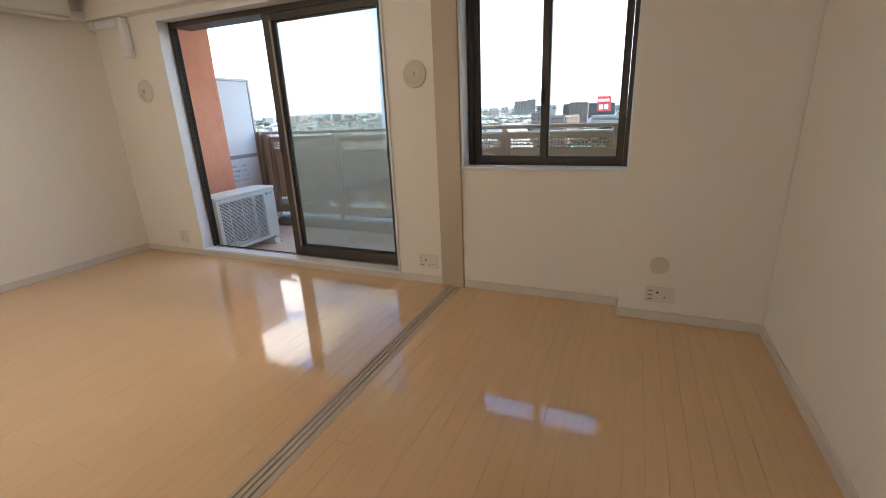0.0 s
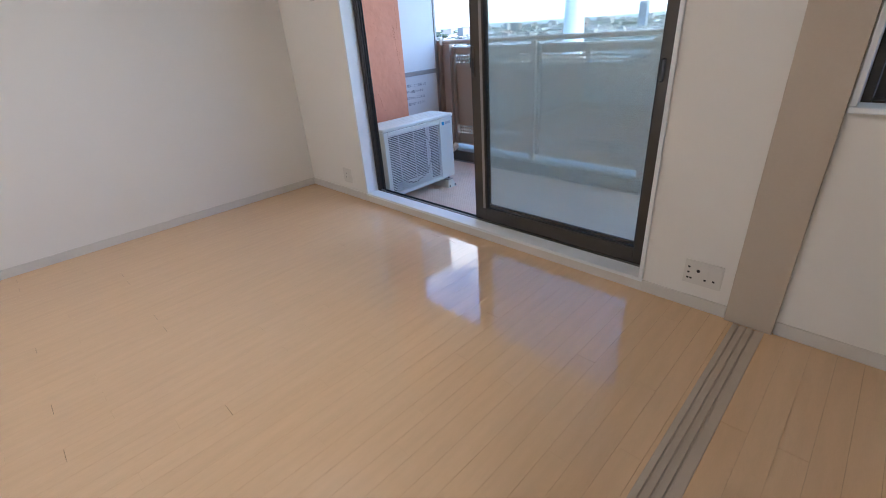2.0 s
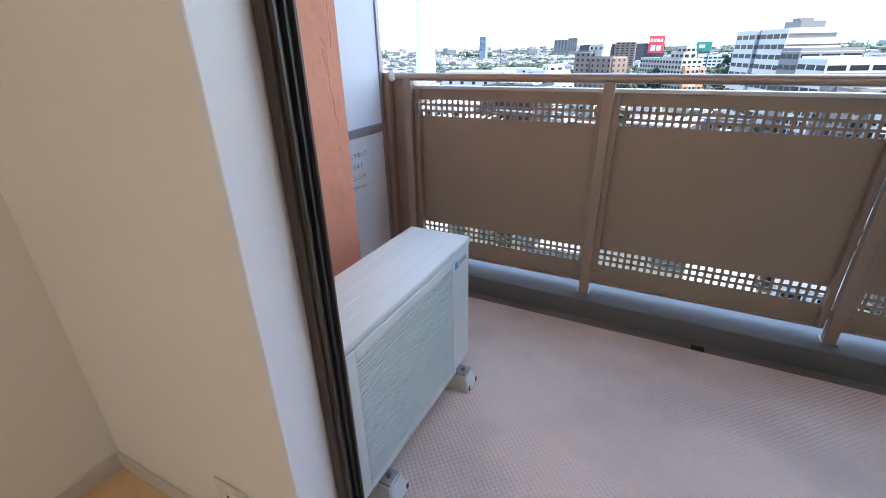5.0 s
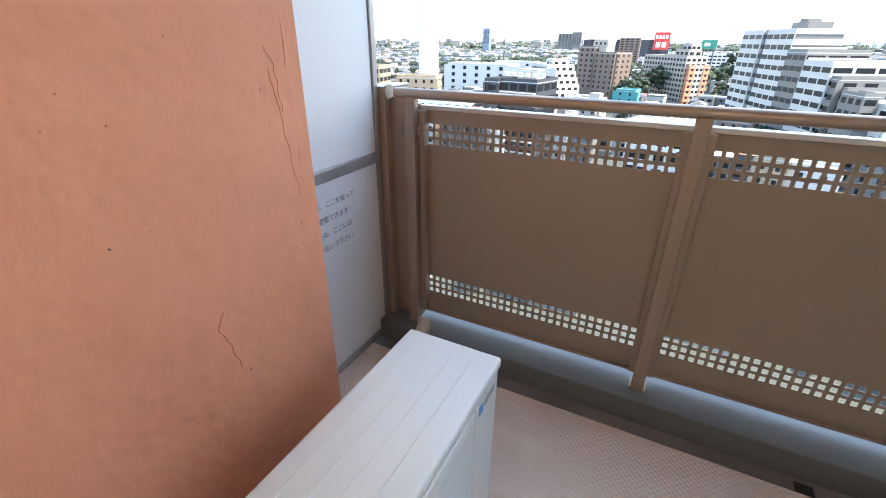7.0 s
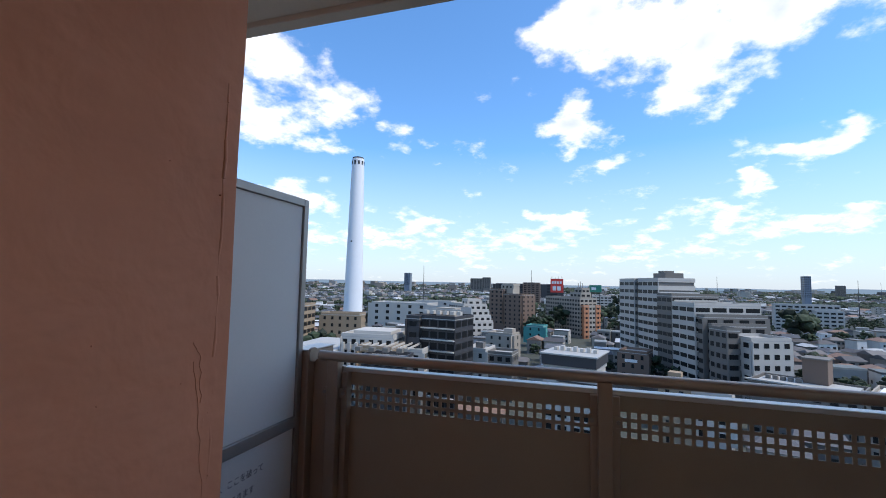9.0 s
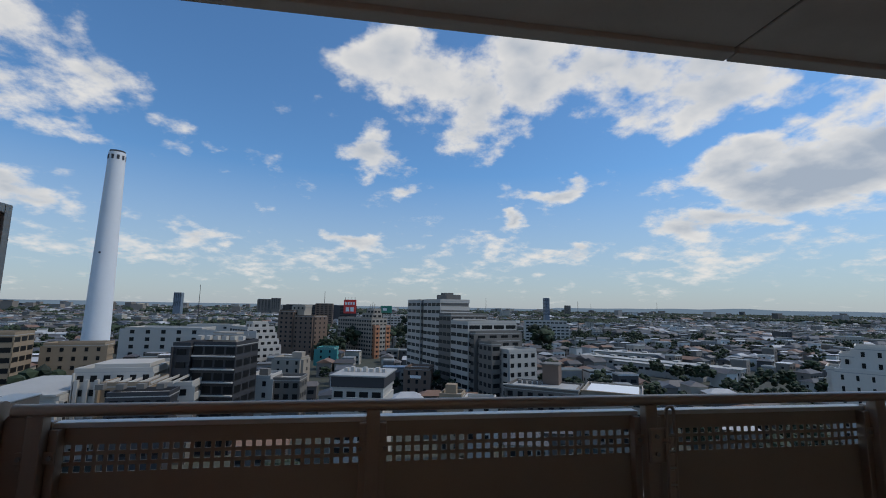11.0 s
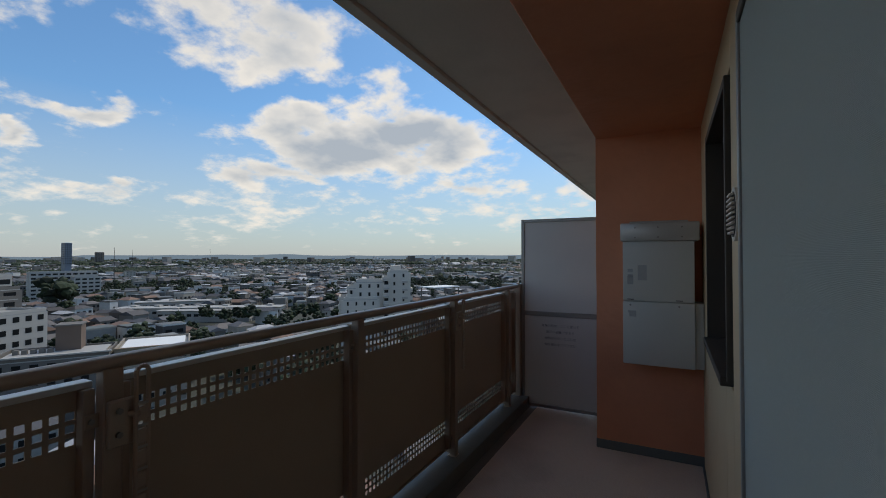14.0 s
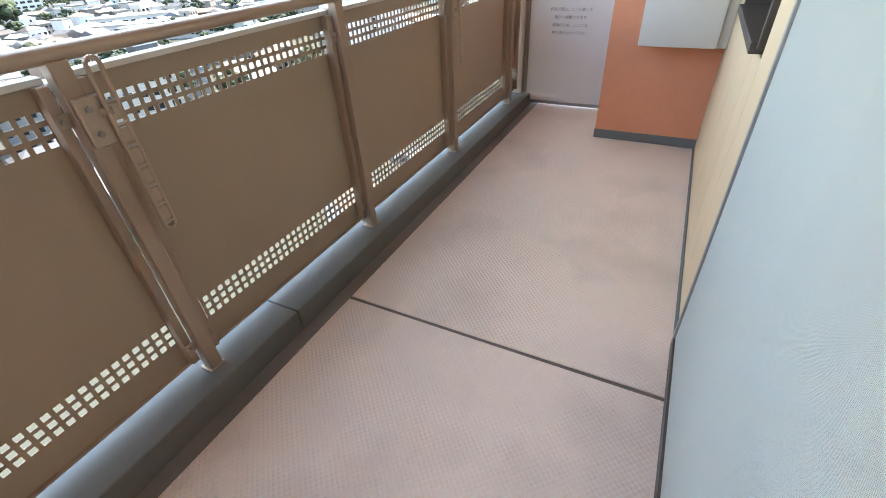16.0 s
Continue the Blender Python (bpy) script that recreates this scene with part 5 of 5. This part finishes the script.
b = building("hotel_block", -25.2, 339, -54, "beige slab block with rooftop signs", "apartment block")
block(b, 0, 42, 0, 13, -7.2, "conc_beige", 9, {"s": 14, "e": 4}, band="conc_beige", ww=0.62, fh=2.75, wh=0.5)
block(b, 42.1, 45, 1, 5, -12, "rust", 7, {"e": 1}, band="rust", ww=0.3)
block(b, 42.1, 44.6, 5.1, 10, -12, "conc_beige", 7, {"e": 2}, band="conc_beige")
block(b, 42.1, 45, 10.1, 14, -12, "rust", 7, {"e": 1}, band="rust", ww=0.3)
block(b, 28, 40, 2, 10, -3.6, "conc_beige", 1, {"s": 3, "e": 2}, band="conc_beige")
block(b, 32, 40, 3, 9, -0.6, "conc_beige", 1, {"s": 2, "e": 2}, band="conc_beige")
for k in range(3):
    extra(b, "antenna", (33 + k * 2.4, 33.25 + k * 2.4, 5, 5.25, 0.2, 3.4 + k % 2), "conc_grey")
sg = building("roof_sign", -16.4, 325, -4, "red rooftop billboard with white lettering", "sign")
extra(sg, "board", (-4.4, 4.4, -0.4, 0.4, -3.6, 6.2), "sign_red")
for k in range(4):
    extra(sg, "letter_bar", (-3.5 + k * 1.85, -2.2 + k * 1.85, -0.55, -0.41, 2.6, 4.4), "sign_white", "white unreadable characters")
for k in range(2):
    extra(sg, "letter_bar", (-2.9 + k * 3.3, -0.5 + k * 3.3, -0.55, -0.41, -2.2, 0.8), "sign_white")
for k in range(4):
    extra(sg, "prop", (-3.6 + k * 2.3, -3.45 + k * 2.3, 0.5, 0.7, -6.5, 8.0), "conc_dark")
sg = building("roof_sign", 9.5, 318, -18, "dark green rooftop billboard with a white emblem", "sign")
extra(sg, "board", (-4.0, 4.0, -0.4, 0.4, -2.6, 2.2), "sign_green")
extra(sg, "emblem", (-2.5, 0.5, -0.55, -0.41, -1.2, 0.6), "sign_white")
extra(sg, "prop", (-3.0, -2.5, 0.41, 0.9, -12, 2.0), "conc_dark")
extra(sg, "prop", (2.5, 3.0, 0.41, 0.9, -12, 2.0), "conc_dark")

b = building("white_terraced_block", -66, 262, -52, "white terraced apartment block with long balconies", "apartment block")
block(b, 0, 20, -12, 0, -10.5, "conc_white", 7, {"s": 6}, band="conc_white", ww=0.72)
for k, z1 in enumerate((-10.5, -13.4, -16.3, -19.2)):
    block(b, 20.1 + 2.6 * k, 22.6 + 2.6 * k, -12 + 0.3 * k, 2, z1, "conc_white", 7 - k, {"s": 1, "e": 4}, band="conc_white", ww=0.55)
block(b, 13, 21, -9, -1, -7.8, "conc_white", 1, {"s": 2, "e": 2}, band="conc_white", ww=0.5)
b = building("beige_annex", -37.5, 186, -12, "small beige block with few windows", "building")
block(b, 0, 11, 0, 9, -19.6, "conc_beige", 4, {"s": 3, "e": 2}, band="conc_beige", ww=0.25)
extra(b, "stair_house", (6, 10, 3, 7, -19.4, -17.2), "conc_beige")
b = building("brown_block", -62, 312, -30, "brown tiled apartment block", "apartment block")
block(b, 0, 12, 0, 14, -2.5, "brick", 8, {"s": 3, "e": 3}, band="brick", ww=0.4)
block(b, 12.1, 28, 0, 14, -5.5, "brick", 8, {"s": 4, "e": 3}, band="brick", ww=0.3)
block(b, 8, 18, 3, 11, 1.2, "conc_beige", 1, {"s": 3}, band="conc_beige", ww=0.4)
b = building("dark_office_block", -45.5, 114, -10, "dark grey block with pale balcony edges", "apartment block")
block(b, 0, 4.2, 0, 13, -8.4, "conc_dark", 8, {"s": 1, "w": 3}, band="conc_dark", ww=0.5)
block(b, 4.3, 14.6, 1.0, 13, -8.2, "conc_dark", 8, {"s": 4, "e": 3}, band="conc_dark", ww=0.8, wh=0.55)
for k in range(7):
    extra(b, "balcony_edge", (4.4, 14.5, 0.2, 0.95, -10.9 - k * 3.0, -10.6 - k * 3.0), "conc_white", "white balcony edge")
for k in range(6):
    extra(b, "rooftop_unit", (2 + k * 2.1, 3.2 + k * 2.1, 6, 7.4, -7.4, -6.4), "conc_white", "pale rooftop machine")
extra(b, "roof_deck_rail", (0.5, 14.2, 12.2, 12.4, -7.3, -5.4), "roofdeck")
extra(b, "roof_canopy", (1.2, 14.2, 7.6, 7.8, -6.3, -5.9), "roofdeck")
extra(b, "stair_house", (5, 11, 8, 12, -8.0, -5.6), "conc_beige")

ch = building("chimney", -115.5, 210, 0, "very tall white tapered incinerator chimney", "chimney")
cb = bmesh.new()
rod((0, 0, ZG), (0, 0, 68), 5.4, 40, 3.25, bm=cb)
o = new("shaft", mesh_of("shaft", cb, M["chimney"], True))
o.parent = ch
for k in range(10):
    a = k * math.tau / 10
    q = boxes([(-0.5, 0.5, -0.15, 0.15, 64.6, 66.6)])
    bmesh.ops.transform(q, matrix=Matrix.Rotation(a, 4, "Z") @ Matrix.Translation((0, -3.24, 0)), verts=q.verts)
    o = new("port", mesh_of("port", q, M["conc_dark"]))
    o.parent = ch
cb = rod((0, 0, 68.0), (0, 0, 68.8), 3.0, 32)
o = new("flue_rim", mesh_of("flue_rim", cb, M["conc_dark"], True))
o.parent = ch
extra(ch, "marker_lamp", (-0.4, 0.4, -4.35, -3.9, 22.2, 23.0), "conc_dark")

b = building("incinerator_plant", -66, 104, 6, "pale grey plant building with vertical ribs", "building")
block(b, 4, 19, 4, 22, -13.6, "conc_grey", 6, {"s": 6, "w": 4}, band="conc_white", ww=0.5)
for k in range(7):
    extra(b, "rib", (4.5 + k * 1.9, 5.2 + k * 1.9, 3.2, 3.98, -28, -15.2), "conc_white")
extra(b, "ducting", (6, 17, 8, 18, -13.3, -12.4), "conc_white")
block(b, -12, 3.8, 0, 26, -18.6, "conc_grey", 3, {"s": 4, "e": 6}, band="conc_white", ww=0.4)
extra(b, "lower_roof", (-13, 3.6, -1, 27, -17.7, -17.3), "roofdeck")
b = building("low_blocks", -54, 106, 4, "cluster of low pale flat-roofed blocks", "building")
block(b, 0, 9, -4, 8, -15.6, "conc_tan", 4, {"s": 3, "w": 3}, band="conc_tan", ww=0.3)
block(b, 4, 15, -10, -4.2, -16.6, "conc_dark", 4, {"s": 4}, band="conc_dark", ww=0.6)
block(b, 9.1, 16, 0, 8, -16.4, "conc_grey", 4, {"s": 2}, band="conc_white", ww=0.4)

for k in range(7):
    extra(b, "roof_pipe", (0.5 + k * 2.1, 0.7 + k * 2.1, -3.5, 7.5, -15.4, -14.9), "conc_white")
for k in range(4):
    extra(b, "rooftop_unit", (1 + k * 3.6, 2.4 + k * 3.6, -8, -6.4, -15.6, -14.6), "conc_grey")
b = building("white_depot", -150, 300, -2, "long white two-storey depot", "building")
block(b, 0, 45, 0, 22, -14.0, "conc_white", 5, {"s": 5}, band="conc_white", ww=0.28, fh=4.5, wh=0.5)
b = building("white_arched_hall", -128, 335, 0, "white hall with a bright roof", "building")
block(b, 0, 30, 0, 16, -13.5, "conc_white", 3, {"s": 3}, band="conc_white", ww=0.2)
b = building("grey_white_block", -33, 131, -6, "low grey and white apartment block", "apartment block")
block(b, 0, 6.5, 0, 10, -18.6, "conc_white", 5, {"s": 2}, band="conc_white", ww=0.3)
block(b, 6.6, 14, 2, 10, -19.4, "conc_grey", 5, {"s": 3, "e": 3}, band="conc_grey", ww=0.55)
extra(b, "water_tank", (2, 4.4, 4, 6.4, -18.4, -16.6), "conc_grey")
b = building("black_white_house", -7.6, 104, -14, "four-storey white house with dark upper storey and deck", "building")
block(b, 0, 11.5, 0, 12, -16.6, "conc_white", 5, {"s": 4, "w": 3}, band="conc_white", ww=0.7)
extra(b, "dark_storey", (-0.3, 11.8, -0.3, 12.2, -16.4, -14.1), "conc_dark", "dark top storey")
extra(b, "roof_plate", (-0.6, 12.1, -0.6, 12.4, -14.1, -13.8), "roofdeck")
for k in range(7):
    extra(b, "rooftop_unit", (1 + k * 1.5, 1.8 + k * 1.5, 5, 6.2, -13.8, -13.0 + 0.3 * (k % 2)), "conc_white")
extra(b, "deck_rail", (4, 14.5, -3.0, -2.85, -18.9, -18.0), "conc_white")
extra(b, "deck", (4, 14.5, -3.0, -0.35, -19.3, -18.95), "conc_dark")
b = building("flat_roof_school", 39, 122, -33, "low building with pale flat roofs and a grey lift tower", "building")
block(b, 0, 19, -4, 8, -19.6, "conc_grey", 4, {"s": 7, "w": 3}, band="conc_grey", ww=0.5)
extra(b, "roof_rim", (-0.5, 19.4, -4.5, -3.9, -18.9, -18.6), "conc_white")
extra(b, "roof_sheet", (1, 18, -2.5, 7, -19.35, -19.1), "roofdeck")
block(b, 19.5, 34, -2, 14, -19.8, "conc_beige", 4, {"s": 5, "e": 4}, band="conc_beige", ww=0.6)
extra(b, "roof_rim", (19.4, 34.5, -2.6, -1.9, -19.1, -18.8), "conc_tan")
extra(b, "roof_sheet", (20.5, 33, -0.5, 13, -19.55, -19.3), "sign_white")
extra(b, "lift_tower", (8.6, 13, 3, 8, -19.4, -13.8), "brick", "grey-brown lift tower")
extra(b, "lift_tower_cap", (8.4, 13.2, 2.8, 8.2, -13.8, -13.5), "conc_grey")
for k in range(5):
    extra(b, "rooftop_unit", (2 + k * 1.4, 2.9 + k * 1.4, 1.5, 2.5, -19.1, -18.2), "conc_grey")
for i, (x, y, yaw, ln, z1) in enumerate(((129, 265, -56, 86, -27.2), (137, 240, -58, 47, -27.9), (150, 286, -40, 40, -27.0))):
    b = building("long_apartment_row", x, y, yaw, "long low white apartment row with balconies", "apartment block", "long apartment rows")
    block(b, 0, ln, 0, 10, z1, "conc_white", 2, {"s": int(ln / 3.6), "e": 3}, band="conc_white", ww=0.66)
    extra(b, "roof_cover", (-0.6, ln + 0.6, -0.6, 10.6, z1 + 0.85, z1 + 1.15), "roofdeck")
    for k in range(int(ln / 12)):
        extra(b, "stair_house", (5 + k * 12, 8 + k * 12, 6, 9.5, z1 + 1.15, z1 + 2.0), "conc_white")
b = building("white_stepped_house", 126, 108, -52.5, "pale stepped apartment house with terraces", "apartment block")
block(b, 0, 3.0, 0, 10, -13.8, "conc_cream", 6, {"s": 1}, band="conc_cream", ww=0.25)
block(b, 3.1, 6.2, 0, 10, -10.0, "conc_cream", 7, {"s": 1}, band="conc_cream", ww=0.25)
block(b, 6.3, 16, 0, 12, -7.8, "conc_cream", 8, {"s": 3}, band="conc_cream", ww=0.24)
block(b, 16.1, 18.5, -1.2, 12, -6.6, "conc_cream", 8, {"s": 1}, band="conc_cream", ww=0.6)
block(b, 18.6, 25.4, 0, 12, -4.0, "conc_cream", 9, {"s": 2}, band="conc_cream", ww=0.2)
block(b, 25.5, 27.2, 0.5, 12, -11.0, "conc_cream", 6, {"s": 1}, band="conc_cream", ww=0.5)
block(b, 2.0, 14, -3, -0.1, -13.9, "conc_cream", 6, {"s": 4}, band="conc_cream", ww=0.2)
extra(b, "stair_house", (19.4, 23, 4, 10, -3.8, -1.8), "conc_cream")
for k in range(4):
    extra(b, "balcony", (16.3, 18.3, -2.2, -1.3, -10.6 - 3 * k, -9.7 - 3 * k), "conc_white")
    extra(b, "balcony", (23.2, 25.2, -0.9, -0.1, -8.2 - 3 * k, -7.3 - 3 * k), "conc_white")
b = building("white_tent_roof", 236, 128, -20, "bright white canopy roof on posts", "canopy")
extra(b, "canopy", (0, 22, 0, 14, -17.6, -17.0), "sign_white")
for px_, py_ in ((0.6, 0.6), (21, 0.6), (0.6, 13), (21, 13)):
    extra(b, "post", (px_, px_ + 0.5, py_, py_ + 0.5, ZG, -17.6), "conc_grey")
b = building("teal_net_block", -29, 250, -10, "building wrapped in teal netting", "building")
block(b, 0, 9.5, 0, 10, -21.5, "teal", 3, {"s": 2}, band="teal", ww=0.2)
for k, (x, y, w, z1, mat, yaw) in enumerate(((152, 430, 42, -10.5, "conc_white", -8), (8, 520, 60, -10, "conc_white", 6))):
    b = building("far_slab_block", x, y, yaw, "distant pale slab apartment block", "apartment block", "far slab blocks")
    block(b, 0, w, 0, 11, z1, mat, 7, {"s": int(w / 4)}, band=mat, ww=0.7)
    block(b, w * 0.55, w * 0.95, -14, -3, z1 - 4, mat, 6, {"s": 4}, band=mat, ww=0.7)
for nm, x, y, w, d, z1, mat, lab in (("far_office_tower", 361, 900, 10, 12, 25, "far_glass", "lone bluish glass tower on the horizon"), ("grey_tower", 51, 650, 23, 18, 5.2, "conc_dark", "grey apartment tower in the distance"),
                                     ("brown_tower", -88, 700, 25, 20, 4.6, "brick", "brown apartment tower in the distance"), ("far_hall", -170, 900, 130, 30, 3, "conc_dark", "long dark hall in the distance"),
                                     ("far_tower", -520, 1250, 18, 18, 30, "far_glass", "thin bluish distant office tower"), ("far_tower", -372, 1500, 40, 20, 20, "conc_grey", "grey distant apartment tower block"), ("far_tower", -330, 1500, 26, 20, 24, "conc_grey", "grey distant apartment tower block"),
                                     ("far_tower", 860, 1900, 22, 18, 20, "conc_grey", "grey distant apartment tower block")):
    b = building(nm, x, y, 0, lab, "tower", "far towers" if nm == "far_tower" else "")
    fl = int((z1 - ZG) / 3.2)
    block(b, 0, w, 0, d, z1, mat, min(fl, 12), {"s": 4, "w": 2}, band=mat, ww=0.6)
b = building("tan_apartments", -116, 148, 12, "tan apartment block with long balconies", "apartment block")
block(b, -4, 12, 0, 12, -8.6, "conc_tan", 8, {"s": 4, "e": 3}, band="conc_tan", ww=0.8, wh=0.5)
block(b, 13, 30, 16, 26, -13.0, "conc_tan", 4, {"s": 5}, band="conc_tan", ww=0.3)
for x, y, h in ((-182, 500, 22.0), (-60, 560, 20), (620, 1200, 22), (180, 700, 18), (760, 1100, 25), (300, 620, 14)):
    ms = building("mast", x, y, 0, "thin lattice mast rising above the roofs", "mast", "masts")
    o = new("pole", mesh_of("pole", rod((0, 0, ZG), (0, 0, h), 0.6, 8, 0.2), M["conc_dark"]))
    o.parent = ms
b = building("brown_house", 13, 166, -20, "dark brown three-storey house with white signs", "building")
block(b, 0, 9, 0, 9, -21.0, "brick", 4, {"s": 3}, band="brick", ww=0.3)
extra(b, "sign_board", (2, 6, -0.3, -0.05, -24.2, -23.2), "sign_white")
b = building("yellow_house", 16, 100, -20, "small yellow and white house with a tank", "building")
block(b, 0, 5, 0, 6, -18.2, "conc_tan", 4, {"s": 2}, band="conc_tan", ww=0.3)
block(b, 5.1, 12, 2, 8, -19.4, "conc_white", 3, {"s": 2}, band="conc_white", ww=0.3)
extra(b, "tank", (1, 3.4, 2, 4.4, -18, -15.8), "conc_tan")

# distant hills at the horizon: plain backdrop that glows, haze painted as its blue
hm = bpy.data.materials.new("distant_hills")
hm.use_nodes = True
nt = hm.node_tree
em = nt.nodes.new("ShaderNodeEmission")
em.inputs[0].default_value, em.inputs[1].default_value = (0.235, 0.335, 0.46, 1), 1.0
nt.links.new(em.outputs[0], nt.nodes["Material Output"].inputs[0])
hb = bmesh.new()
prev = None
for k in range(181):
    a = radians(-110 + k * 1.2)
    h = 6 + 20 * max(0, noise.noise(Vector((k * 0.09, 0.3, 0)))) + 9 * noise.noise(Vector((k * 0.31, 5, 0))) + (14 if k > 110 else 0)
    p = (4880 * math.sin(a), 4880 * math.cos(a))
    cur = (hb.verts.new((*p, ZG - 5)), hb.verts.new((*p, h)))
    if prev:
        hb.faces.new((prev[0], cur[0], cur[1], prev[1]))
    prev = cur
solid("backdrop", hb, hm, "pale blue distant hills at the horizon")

# ---- floor planks, last ----
floor = solid("floor", boxes([(-0.10, XR + 0.1, YS, 0.0, -0.06, -0.012)]), M["plank_gap"], "light maple plank floor with glossy lacquer")
PW, PL, GAP = 0.0763, 0.909, 0.00025
plank_meshes = {}
rest_v, rest_f = [], []


def plank_mesh(w, l):
    key = (round(w, 4), round(l, 3))
    if key not in plank_meshes:
        bm = boxes([(0, w, 0, l, -0.011, 0.0)])
        bmesh.ops.bevel(bm, geom=[e for e in bm.edges if all(v.co.z > -0.001 for v in e.verts)], offset=0.0003, segments=1, affect="EDGES")
        plank_meshes[key] = mesh_of("plank", bm, M["plank"])
    return plank_meshes[key]


rng = random.Random(4)
for xa, xb in ((0.0, TX0), (TX1, XR)):
    x, row = xa, rng.randrange(9)
    while x < xb - 0.004:
        w = min(PW, xb - x)
        y = -0.002 - [0.0, 0.303, 0.606, 0.15, 0.757, 0.45][row % 6]
        segs = [(y, -0.002)] if y < -0.01 else []
        while y > YS:
            segs.append((max(y - PL, YS), y))
            y -= PL
        for a, b in segs:
            if b < -3.0 or w < 0.03 or b - a < 0.05:
                i = len(rest_v)
                rest_v.extend([(px_, py_, pz_) for px_ in (x + GAP, x + w - GAP) for py_ in (a + GAP, b - GAP) for pz_ in (-0.011, 0.0)])
                rest_f.extend([(i + 1, i + 5, i + 7, i + 3), (i, i + 1, i + 3, i + 2), (i + 4, i + 6, i + 7, i + 5), (i, i + 4, i + 5, i + 1), (i + 2, i + 3, i + 7, i + 6)])
                continue
            o = new("plank", plank_mesh(w - 2 * GAP, round(b - a - 2 * GAP, 3)))
            o.parent, o.location = floor, (x + GAP, a + GAP, 0)
        x += PW
        row += rng.choice((1, 2, 4, 5))
me = bpy.data.meshes.new("planks_rear")
me.from_pydata(rest_v, [], rest_f)
me.materials.append(M["plank"])
o = new("planks_rear", me)
o.parent = floor
tagged(o, kind="stuff")
